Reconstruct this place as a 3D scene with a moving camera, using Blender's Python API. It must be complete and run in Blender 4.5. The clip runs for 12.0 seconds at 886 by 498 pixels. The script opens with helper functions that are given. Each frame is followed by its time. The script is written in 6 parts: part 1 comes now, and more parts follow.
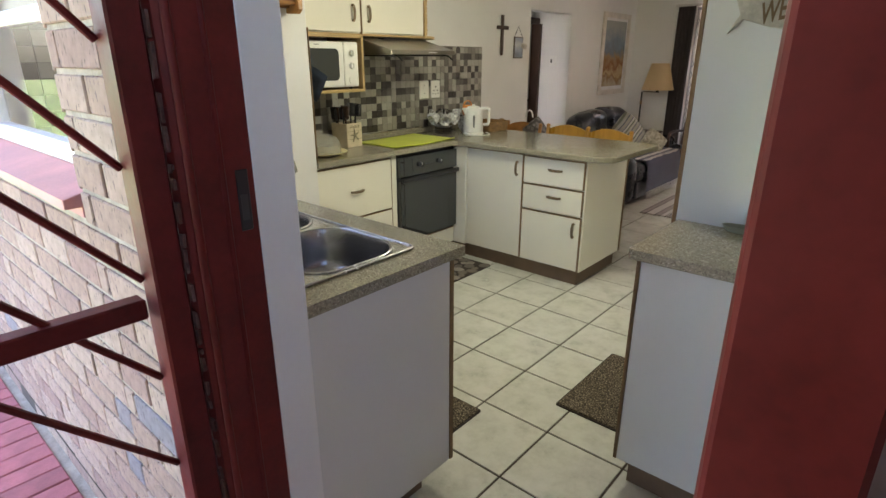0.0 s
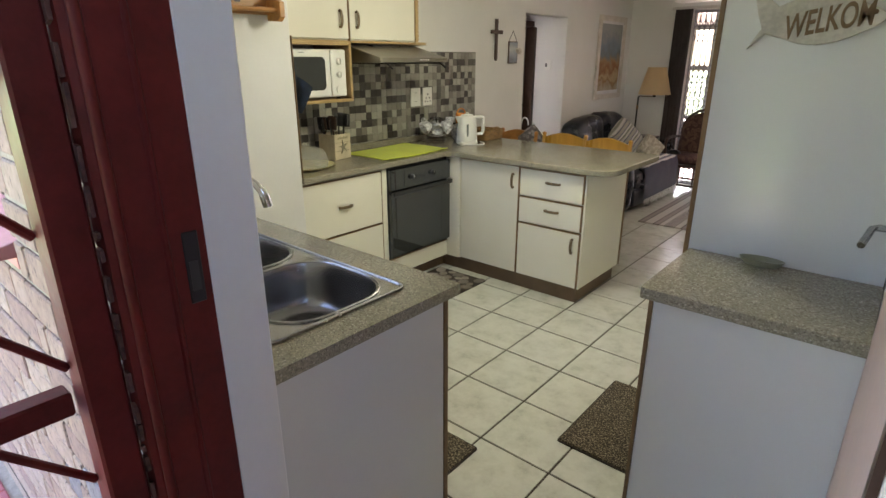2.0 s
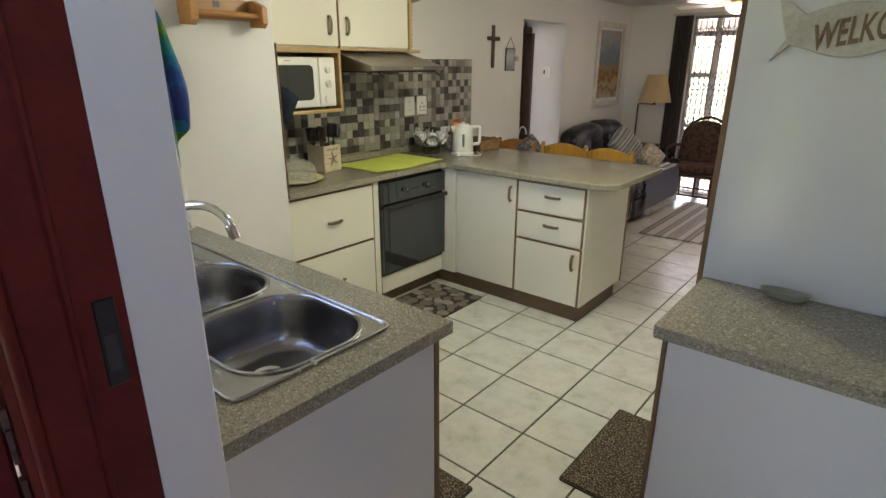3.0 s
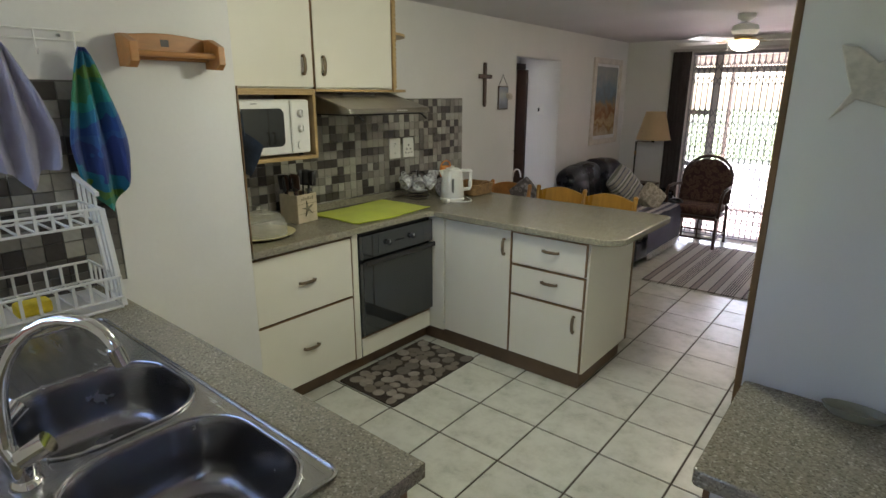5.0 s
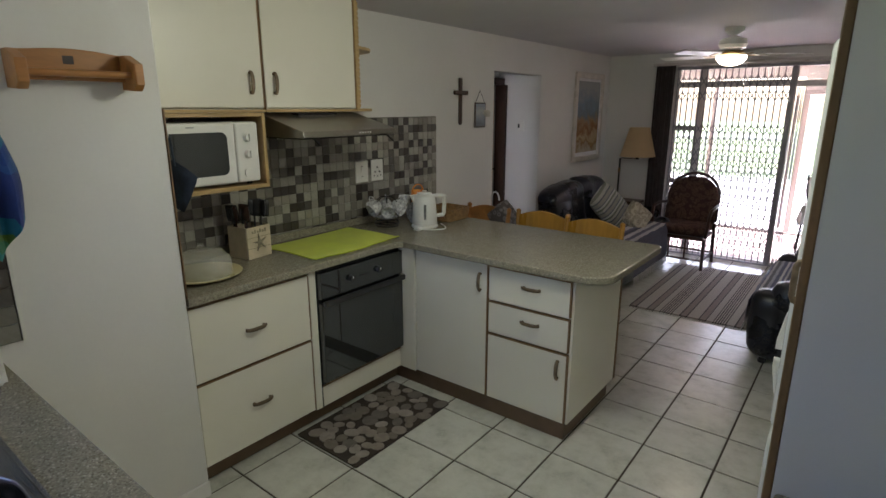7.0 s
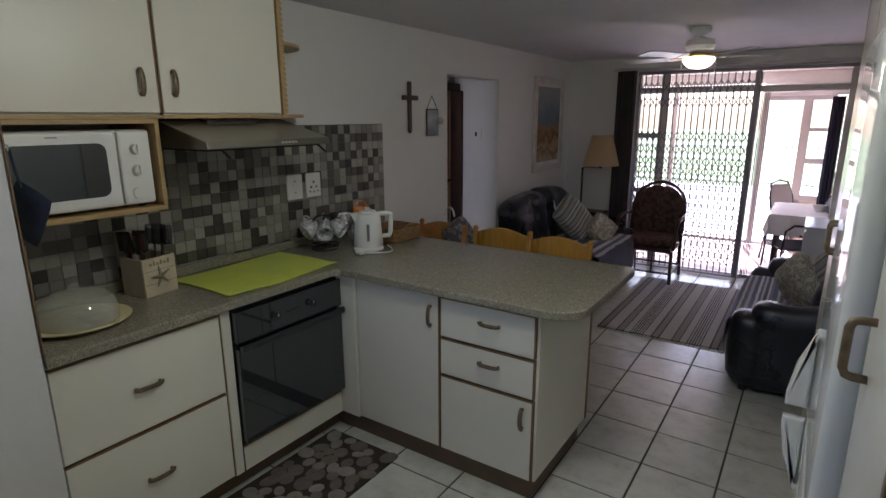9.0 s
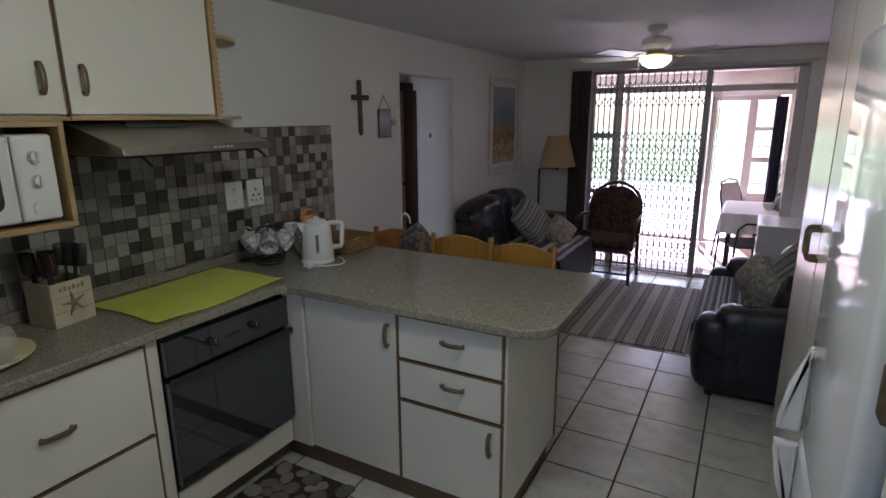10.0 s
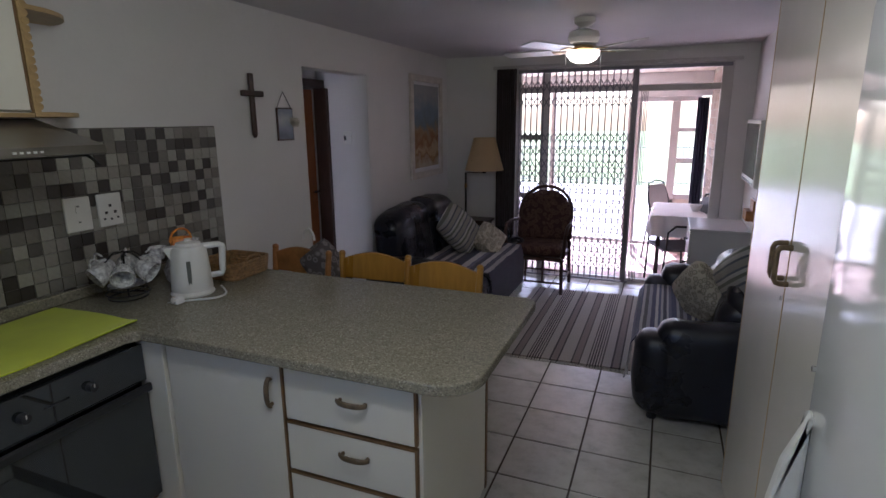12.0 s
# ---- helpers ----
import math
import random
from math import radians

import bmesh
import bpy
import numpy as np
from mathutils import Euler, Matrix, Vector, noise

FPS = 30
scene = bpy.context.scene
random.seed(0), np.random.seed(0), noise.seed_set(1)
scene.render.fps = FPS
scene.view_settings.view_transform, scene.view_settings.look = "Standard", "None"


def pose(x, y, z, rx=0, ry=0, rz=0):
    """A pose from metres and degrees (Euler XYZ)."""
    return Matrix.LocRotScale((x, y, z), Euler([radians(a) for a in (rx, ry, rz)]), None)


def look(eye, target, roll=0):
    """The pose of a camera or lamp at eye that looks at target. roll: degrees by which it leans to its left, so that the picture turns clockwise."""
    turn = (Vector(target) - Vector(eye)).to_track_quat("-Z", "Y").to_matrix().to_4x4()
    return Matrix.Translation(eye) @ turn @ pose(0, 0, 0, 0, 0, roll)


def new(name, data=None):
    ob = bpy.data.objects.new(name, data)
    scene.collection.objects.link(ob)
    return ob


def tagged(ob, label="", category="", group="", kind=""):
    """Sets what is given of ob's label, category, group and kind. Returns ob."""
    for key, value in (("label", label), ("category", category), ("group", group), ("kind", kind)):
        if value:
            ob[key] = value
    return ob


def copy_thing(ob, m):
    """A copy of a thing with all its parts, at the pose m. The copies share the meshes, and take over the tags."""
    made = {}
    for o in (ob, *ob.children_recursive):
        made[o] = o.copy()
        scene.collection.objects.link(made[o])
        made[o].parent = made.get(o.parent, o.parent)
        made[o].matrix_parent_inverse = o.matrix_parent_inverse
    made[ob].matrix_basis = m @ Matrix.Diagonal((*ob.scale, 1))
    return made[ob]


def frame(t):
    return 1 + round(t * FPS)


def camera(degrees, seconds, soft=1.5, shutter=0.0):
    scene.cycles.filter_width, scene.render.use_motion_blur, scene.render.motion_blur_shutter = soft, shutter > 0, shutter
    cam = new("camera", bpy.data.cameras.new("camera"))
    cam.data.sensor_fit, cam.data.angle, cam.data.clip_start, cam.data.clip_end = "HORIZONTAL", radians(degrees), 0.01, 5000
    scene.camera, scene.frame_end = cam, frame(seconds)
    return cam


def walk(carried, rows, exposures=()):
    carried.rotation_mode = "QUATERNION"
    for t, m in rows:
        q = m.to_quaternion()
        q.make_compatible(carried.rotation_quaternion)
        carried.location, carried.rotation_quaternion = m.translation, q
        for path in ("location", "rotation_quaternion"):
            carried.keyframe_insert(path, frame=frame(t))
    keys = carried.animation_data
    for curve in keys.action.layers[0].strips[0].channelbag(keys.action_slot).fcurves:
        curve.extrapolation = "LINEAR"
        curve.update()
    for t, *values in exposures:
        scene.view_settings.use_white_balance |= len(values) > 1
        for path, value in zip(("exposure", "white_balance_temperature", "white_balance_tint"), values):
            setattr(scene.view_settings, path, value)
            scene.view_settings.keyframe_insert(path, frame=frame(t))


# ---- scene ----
cam = camera(78.3, 12.0)
PATH = [
    (0, (-1.835, 2.328, 1.468), (-3.074, 3.753, 0.81), -0.0),
    (0.5, (-1.864, 2.35, 1.474), (-3.101, 3.776, 0.816), -0.1),
    (1, (-1.885, 2.377, 1.486), (-3.117, 3.809, 0.829), -0.1),
    (1.5, (-1.913, 2.417, 1.505), (-3.138, 3.854, 0.846), 0.0),
    (2, (-1.959, 2.473, 1.519), (-3.179, 3.914, 0.859), 0.0),
    (2.5, (-2.008, 2.544, 1.527), (-3.226, 3.988, 0.87), 0.0),
    (3, (-2.059, 2.618, 1.538), (-3.275, 4.07, 0.893), 0.1),
    (5, (-2.254, 2.932, 1.591), (-3.478, 4.418, 1.049), 0.1),
    (5.5, (-2.313, 3.026, 1.606), (-3.531, 4.519, 1.071), 0.0),
    (6, (-2.351, 3.091, 1.615), (-3.562, 4.593, 1.09), 0.0),
    (6.5, (-2.354, 3.143, 1.629), (-3.554, 4.658, 1.115), 0.0),
    (7, (-2.402, 3.239, 1.633), (-3.589, 4.769, 1.13), 0.0),
    (9, (-2.583, 3.631, 1.614), (-3.668, 5.244, 1.142), -0.2),
    (9.5, (-2.655, 3.722, 1.624), (-3.675, 5.377, 1.152), -0.4),
    (10, (-2.7, 3.798, 1.614), (-3.645, 5.496, 1.144), -0.4),
    (10.5, (-2.726, 3.912, 1.61), (-3.606, 5.646, 1.143), -0.4),
    (11, (-2.754, 4.052, 1.604), (-3.579, 5.813, 1.138), -0.4),
    (11.5, (-2.765, 4.154, 1.597), (-3.539, 5.939, 1.134), -0.5),
    (12, (-2.8, 4.235, 1.591), (-3.53, 6.039, 1.13), -0.5),
]
EXPOSURES = [(0, 3.8, 6700, 17), (3, 3.72, 6600, 17), (5, 3.26, 6200, 17), (7, 2.78, 6050, 19), (9, 2.38, 5700, 24), (10.5, 2.38, 5550, 27), (12, 2.34, 5500, 28)]
walk(cam, [(t, look(eye, target, roll)) for t, eye, target, roll in PATH], EXPOSURES)
SKY, SUN, KLAMP, FANBOWL = .15, 5.0, 2.3, 1.15

# ---- world, sun, lamps ----
world = bpy.data.worlds.new("sky")
scene.world = world
world.use_nodes = True
wt = world.node_tree
sky = wt.nodes.new("ShaderNodeTexSky")
sky.sky_type, sky.sun_disc = "NISHITA", False
sky.sun_elevation, sky.sun_rotation = radians(53), radians(-15)
sky.air_density, sky.dust_density = 1.0, 3.0
wt.links.new(sky.outputs[0], wt.nodes["Background"].inputs[0])
wt.nodes["Background"].inputs[1].default_value = SKY


def lamp(name, kind, energy, m, colour=(1, 1, 1), **more):
    data = bpy.data.lights.new(name, kind)
    data.energy, data.color = energy, colour
    for key, value in more.items():
        if key == "size":
            data.size = value
        elif key == "size_y":
            data.shape, data.size_y = "RECTANGLE", value
        elif key == "radius":
            data.shadow_soft_size = value
        elif key == "angle":
            data.angle = value
    ob = new(name, data)
    ob.matrix_world = m
    return ob


# midsummer sun, high in the north
lamp("sun", "SUN", SUN, look((-.8, 2.95, 4.06), (0, 0, 0)), (1, .985, .96), angle=radians(.6))

# ---- materials ----
def nodes_of(name):
    m = bpy.data.materials.new(name)
    m.use_nodes = True
    nt = m.node_tree
    return m, nt, nt.nodes["Principled BSDF"]


def mix_rgb(nt, fac, a, b, mode="MIX"):
    n = nt.nodes.new("ShaderNodeMix")
    n.data_type, n.blend_type = "RGBA", mode
    for sock, v in ((n.inputs[0], fac), (n.inputs[6], a), (n.inputs[7], b)):
        if isinstance(v, bpy.types.NodeSocket):
            nt.links.new(v, sock)
        elif isinstance(v, (int, float)):
            sock.default_value = v
        else:
            sock.default_value = (*v, 1)
    return n.outputs[2]


def noise_of(nt, scale, detail=4, stretch=None, rough=.55):
    co = nt.nodes.new("ShaderNodeTexCoord")
    n = nt.nodes.new("ShaderNodeTexNoise")
    n.inputs["Scale"].default_value, n.inputs["Detail"].default_value, n.inputs["Roughness"].default_value = scale, detail, rough
    src = co.outputs["Object"]
    if stretch:
        mp = nt.nodes.new("ShaderNodeMapping")
        mp.inputs["Scale"].default_value = stretch
        nt.links.new(src, mp.inputs[0])
        src = mp.outputs[0]
    nt.links.new(src, n.inputs["Vector"])
    return n.outputs["Fac"]


def ramp(nt, src, *stops, constant=False):
    r = nt.nodes.new("ShaderNodeValToRGB")
    cr = r.color_ramp
    if constant:
        cr.interpolation = "CONSTANT"
    while len(cr.elements) < len(stops):
        cr.elements.new(.5)
    for e, (p, c) in zip(cr.elements, stops):
        e.position, e.color = p, (*c, 1) if not isinstance(c, (int, float)) else (c, c, c, 1)
    nt.links.new(src, r.inputs[0])
    return r.outputs[0]


def bump(nt, b, src, strength, dist=.002):
    n = nt.nodes.new("ShaderNodeBump")
    n.inputs["Strength"].default_value, n.inputs["Distance"].default_value = strength, dist
    nt.links.new(src, n.inputs["Height"])
    nt.links.new(n.outputs[0], b.inputs["Normal"])


def mat(name, c, rough=.55, metal=0, var=.08, scale=3, grain=120, bmp=.15, dist=.001, stretch=None, rvar=.1, coat=0, dark=None, rnd=0, sheen=0):
    """Base colour with broad stains and fine grain, gloss that varies, fine relief."""
    m, nt, b = nodes_of(name)
    broad = noise_of(nt, scale, 5, stretch)
    fine = noise_of(nt, grain, 2, stretch)
    lo = dark or tuple(v * (1 - var * 2.2) for v in c)
    hi = tuple(min(1, v * (1 + var)) for v in c)
    col = mix_rgb(nt, ramp(nt, broad, (.3, 0.0), (.7, 1.0)), lo, hi)
    col = mix_rgb(nt, var, col, ramp(nt, fine, (.35, tuple(v * .55 for v in c)), (.65, hi)))
    if rnd:
        info = nt.nodes.new("ShaderNodeObjectInfo")
        k = ramp(nt, info.outputs["Random"], (0, 1 - rnd), (1, 1.0))
        col = mix_rgb(nt, 1, col, k, "MULTIPLY")
    nt.links.new(col, b.inputs["Base Color"])
    nt.links.new(ramp(nt, broad, (.25, max(0, rough - rvar)), (.75, min(1, rough + rvar))), b.inputs["Roughness"])
    b.inputs["Metallic"].default_value = metal
    b.inputs["Coat Weight"].default_value = coat
    b.inputs["Sheen Weight"].default_value = sheen
    if bmp:
        bump(nt, b, fine, bmp, dist)
    return m


def striped(name, stops, axis, period, rough=.85, bmp=.4, grain=500, wob=.0):
    """Woven cloth with bands across one axis."""
    m, nt, b = nodes_of(name)
    co = nt.nodes.new("ShaderNodeTexCoord")
    sep = nt.nodes.new("ShaderNodeSeparateXYZ")
    nt.links.new(co.outputs["Object"], sep.inputs[0])
    v = sep.outputs["XYZ".index(axis)]
    d = nt.nodes.new("ShaderNodeMath"); d.operation = "DIVIDE"; d.inputs[1].default_value = period
    nt.links.new(v, d.inputs[0])
    fr = nt.nodes.new("ShaderNodeMath"); fr.operation = "FRACT"
    src = d.outputs[0]
    if wob:
        w = nt.nodes.new("ShaderNodeMath"); w.operation = "MULTIPLY_ADD"; w.inputs[1].default_value = wob
        nt.links.new(noise_of(nt, 6, 2), w.inputs[0]); nt.links.new(src, w.inputs[2]); src = w.outputs[0]
    nt.links.new(src, fr.inputs[0])
    col = ramp(nt, fr.outputs[0], *stops, constant=True)
    fine = noise_of(nt, grain, 2)
    col = mix_rgb(nt, .35, col, ramp(nt, fine, (.3, .25), (.7, 1.0)), "MULTIPLY")
    nt.links.new(col, b.inputs["Base Color"])
    b.inputs["Roughness"].default_value = rough
    b.inputs["Sheen Weight"].default_value = .15
    bump(nt, b, fine, bmp, .002)
    return m


WALL = mat("wall_paint", (.74, .725, .705), .75, var=.03, scale=1.2, grain=60, bmp=.12)
# off-white, with the daylight's lilac cast mixed into the colour
CEIL = mat("lilac_cast_paint", (.63, .605, .62), .85, var=.03, scale=1.5, grain=90, bmp=.25)
LAM = mat("cream_laminate", (.76, .73, .63), .36, var=.02, scale=1.5, grain=300, bmp=.04, rvar=.05)
LAMC = mat("cream_gloss_laminate", (.76, .73, .65), .2, var=.02, scale=1.2, grain=200, bmp=.02, rvar=.05)
LAMG = mat("grey_white_laminate", (.65, .65, .645), .22, var=.02, scale=1.2, grain=200, bmp=.02, rvar=.05)
EDGE = mat("brown_edging", (.21, .12, .05), .5, var=.2, scale=12, grain=200, stretch=(1, 1, .2))
PLINTH = mat("brown_plinth", (.16, .1, .06), .5, var=.15, scale=6, grain=150)
HANDLE = mat("bronze_handle", (.19, .135, .08), .38, metal=.3, var=.2, scale=40, grain=300)
PINE = mat("yellow_pine", (.48, .24, .035), .32, var=.18, scale=5, grain=40, stretch=(1, 1, .15), coat=.3)
RACKW = mat("orange_pine", (.42, .18, .045), .4, var=.2, scale=8, grain=60, stretch=(1, .2, 1), coat=.2)
WOODY = mat("light_wood_trim", (.5, .34, .15), .45, var=.2, scale=6, grain=90, stretch=(1, .2, 1))
DARKW = mat("dark_wood", (.055, .026, .017), .42, var=.25, scale=6, grain=80, stretch=(1, 1, .2))
DOORO = mat("orange_wood_door", (.4, .14, .05), .45, var=.2, scale=4, grain=60, stretch=(1, 1, .15))
STEEL = mat("brushed_steel", (.46, .46, .47), .24, metal=1, var=.1, scale=5, grain=240, stretch=(1, 6, 1), rvar=.06)
# the rim's steel again, with the shade inside the bowls put into its colour
BOWLM = mat("shaded_bowl_steel", (.3, .3, .32), .24, metal=1, var=.12, scale=6, grain=240, rvar=.06)
CHROME = mat("chrome", (.72, .72, .72), .07, metal=1, var=.03, bmp=0)
HOODM = mat("hood_steel", (.27, .25, .21), .34, metal=.85, var=.08, scale=6, grain=300)
BLACKG = mat("oven_black_glass", (.02, .024, .028), .04, var=.05, bmp=0, rvar=.01, coat=1)
BLACKP = mat("black_plastic", (.025, .025, .027), .4, var=.1)
BLACKM = mat("black_metal", (.03, .03, .032), .4, metal=.6, var=.1)
WPLAS = mat("white_plastic", (.76, .75, .71), .33, var=.03, bmp=.03)
FRIDGE = mat("fridge_enamel", (.72, .73, .72), .07, var=.02, scale=2, grain=260, bmp=.05, rvar=.04)
RED = mat("oxide_red_paint", (.125, .013, .0105), .5, var=.22, scale=9, grain=70, bmp=.35, rvar=.12)
RED.node_tree.nodes["Principled BSDF"].inputs["Specular IOR Level"].default_value = .22
MAUVE = mat("faded_brown_door_paint", (.48, .36, .35), .5, var=.1, scale=4, grain=80)
PINKP = mat("pink_sill_paint", (.55, .25, .24), .6, var=.12, scale=6)
PINKB = mat("pink_paver", (.42, .13, .14), .8, var=.15, scale=12, rnd=.25, bmp=.5, dist=.002)
MORTAR = mat("mortar", (.38, .33, .27), .95, var=.2, scale=14, bmp=.8, dist=.003)
GROUT = mat("tile_grout", (.075, .058, .045), .9, var=.2, scale=8)
LEATHER = mat("black_leather", (.016, .018, .027), .3, var=.2, scale=5, grain=140, bmp=.5, dist=.002, rvar=.1)
LIME = mat("lime_felt", (.57, .65, .012), .9, var=.06, scale=7, grain=400, bmp=.4, sheen=.2)
LILAC = mat("lilac_towel", (.32, .31, .42), .95, var=.12, scale=9, grain=420, bmp=.7, dist=.002, sheen=.2)
BOXW = mat("whitewashed_box", (.62, .53, .37), .6, var=.12, scale=9, grain=120)
BOXD = mat("box_print", (.28, .25, .17), .7, var=.2, scale=30)
WICKER = mat("wicker", (.33, .19, .075), .6, var=.3, scale=60, grain=220, bmp=.8, dist=.003)
CURTAIN = mat("dark_curtain", (.05, .032, .03), .85, var=.2, scale=4, grain=200, bmp=.4, sheen=.2)
NAVYC = mat("navy_curtain", (.022, .025, .05), .85, var=.2, scale=4, grain=200, bmp=.4)
SHADE = mat("lamp_shade_cloth", (.62, .47, .27), .85, var=.06, scale=5, grain=260, bmp=.3)
CLOTH = mat("white_tablecloth", (.72, .7, .7), .8, var=.04, scale=6, grain=260, bmp=.3)
CREAM = mat("cream_ceramic", (.72, .64, .34), .3, var=.05, scale=6)
FRAMEW = mat("limed_picture_frame", (.66, .6, .54), .5, var=.1, scale=12)
ALU = mat("painted_window_frame", (.6, .57, .55), .4, var=.06)
WHITEF = mat("white_window_frame", (.78, .77, .77), .35, var=.04)
GATEM = mat("grey_gate_steel", (.26, .25, .28), .45, metal=.3, var=.08)
TERRA = mat("terracotta_tile", (.5, .27, .2), .45, var=.12, scale=6, rnd=.2)
VWALL = mat("veranda_plaster", (.74, .64, .53), .8, var=.06, scale=2)
GRASS = mat("lawn", (.16, .22, .08), .95, var=.3, scale=2, grain=60, bmp=.8, dist=.01)
PAVE = mat("garden_path", (.7, .69, .67), .9, var=.1, scale=2)
LEAF = mat("bush_leaf", (.09, .12, .045), .5, var=.3, scale=8, rnd=.3)
TRUNK = mat("bush_stem", (.1, .07, .045), .9, var=.2, scale=12)
CABLE = mat("white_cable", (.74, .73, .7), .45, var=.03)
GREEN = mat("green_roof_sheet", (.06, .19, .16), .6, var=.1)
SCREEN = mat("tv_screen", (.02, .022, .025), .12, var=.05, bmp=0)
SPONGE = mat("yellow_sponge", (.75, .58, .04), .9, var=.1, scale=30, bmp=.6)
TEAL = mat("pot_holder_cloth", (.03, .042, .06), .9, var=.3, scale=20, grain=150, bmp=.6)
DRIFT = mat("driftwood_white", (.56, .53, .47), .7, var=.15, scale=14, grain=110)
LETTER = mat("letter_brown", (.2, .13, .07), .7, var=.1)
CERAM = mat("cup_ceramic", (.7, .7, .7), .2, var=.3, scale=75, grain=90, dark=(.16, .16, .18))
FRUIT = mat("gold_ornament", (.7, .28, .03), .35, var=.4, scale=22, dark=(.45, .04, .02))
PANE, nt, b = nodes_of("window_pane")
tr, gl, mx = nt.nodes.new("ShaderNodeBsdfTransparent"), nt.nodes.new("ShaderNodeBsdfGlossy"), nt.nodes.new("ShaderNodeMixShader")
gl.inputs["Roughness"].default_value = .02
mx.inputs[0].default_value = .07
nt.links.new(tr.outputs[0], mx.inputs[1]); nt.links.new(gl.outputs[0], mx.inputs[2])
nt.links.new(mx.outputs[0], nt.nodes["Material Output"].inputs[0])
GLASSM, nt, b = nodes_of("clear_glass")
tr, gl, mx = nt.nodes.new("ShaderNodeBsdfTransparent"), nt.nodes.new("ShaderNodeBsdfGlossy"), nt.nodes.new("ShaderNodeMixShader")
tr.inputs[0].default_value = (.985, .985, .97, 1)
gl.inputs["Roughness"].default_value = .04
mx.inputs[0].default_value = .06
haze, my = nt.nodes.new("ShaderNodeBsdfDiffuse"), nt.nodes.new("ShaderNodeMixShader")
haze.inputs[0].default_value = (.8, .79, .72, 1)
my.inputs[0].default_value = .16
nt.links.new(tr.outputs[0], mx.inputs[1]); nt.links.new(gl.outputs[0], mx.inputs[2])
nt.links.new(mx.outputs[0], my.inputs[1]); nt.links.new(haze.outputs[0], my.inputs[2])
nt.links.new(my.outputs[0], nt.nodes["Material Output"].inputs[0])
nt = SHADE.node_tree
tl, ms = nt.nodes.new("ShaderNodeBsdfTranslucent"), nt.nodes.new("ShaderNodeMixShader")
tl.inputs[0].default_value = (.85, .7, .46, 1)
ms.inputs[0].default_value = .6
nt.links.new(nt.nodes["Principled BSDF"].outputs[0], ms.inputs[1]); nt.links.new(tl.outputs[0], ms.inputs[2])
nt.links.new(ms.outputs[0], nt.nodes["Material Output"].inputs[0])


def glow(name, c, strength):
    m, nt, b = nodes_of(name)
    b.inputs["Base Color"].default_value = (*c, 1)
    b.inputs["Emission Color"].default_value = (*c, 1)
    b.inputs["Emission Strength"].default_value = strength
    return m


BOWL = glow("lit_glass_bowl", (1, .88, .66), FANBOWL)
DOME = glow("lit_ceiling_dome", (.97, 1, .8), 1.5)


def speckle(name):
    """Granite-look laminate: beige ground with grey, brown and pale flecks."""
    m, nt, b = nodes_of(name)
    co = nt.nodes.new("ShaderNodeTexCoord")
    v = nt.nodes.new("ShaderNodeTexVoronoi"); v.inputs["Scale"].default_value = 260
    nt.links.new(co.outputs["Object"], v.inputs["Vector"])
    sep = nt.nodes.new("ShaderNodeSeparateColor")
    nt.links.new(v.outputs["Color"], sep.inputs[0])
    col = ramp(nt, sep.outputs[0], (0, (.15, .135, .1)), (.1, (.225, .205, .15)), (.4, (.28, .255, .19)), (.78, (.345, .315, .24)), (.95, (.46, .43, .35)), constant=True)
    col = mix_rgb(nt, ramp(nt, noise_of(nt, 9, 4), (.35, 0.0), (.7, .3)), col, (.24, .22, .17))
    nt.links.new(col, b.inputs["Base Color"])
    b.inputs["Roughness"].default_value = .16
    bump(nt, b, noise_of(nt, 240, 2), .05, .001)
    return m


TOP = speckle("speckled_worktop")


def marbled():
    """Glazed floor tile: greenish white with grey clouds, each piece its own."""
    m, nt, b = nodes_of("glazed_floor_tile")
    info = nt.nodes.new("ShaderNodeObjectInfo")
    co = nt.nodes.new("ShaderNodeTexCoord")
    add = nt.nodes.new("ShaderNodeVectorMath"); add.operation = "ADD"
    sc = nt.nodes.new("ShaderNodeVectorMath"); sc.operation = "SCALE"; sc.inputs["Scale"].default_value = 37
    comb = nt.nodes.new("ShaderNodeCombineXYZ")
    nt.links.new(info.outputs["Random"], comb.inputs[0]); nt.links.new(info.outputs["Random"], comb.inputs[1])
    nt.links.new(comb.outputs[0], sc.inputs[0])
    nt.links.new(co.outputs["Object"], add.inputs[0]); nt.links.new(sc.outputs[0], add.inputs[1])
    n = nt.nodes.new("ShaderNodeTexNoise")
    n.inputs["Scale"].default_value, n.inputs["Detail"].default_value, n.inputs["Roughness"].default_value = 8, 6, .68
    nt.links.new(add.outputs[0], n.inputs["Vector"])
    col = ramp(nt, n.outputs["Fac"], (.28, (.4, .405, .35)), (.42, (.53, .53, .47)), (.56, (.6, .6, .54)), (.8, (.65, .65, .59)))
    nt.links.new(col, b.inputs["Base Color"])
    nt.links.new(ramp(nt, n.outputs["Fac"], (.3, .28), (.7, .16)), b.inputs["Roughness"])
    bump(nt, b, n.outputs["Fac"], .08, .001)
    return m


TILE = marbled()


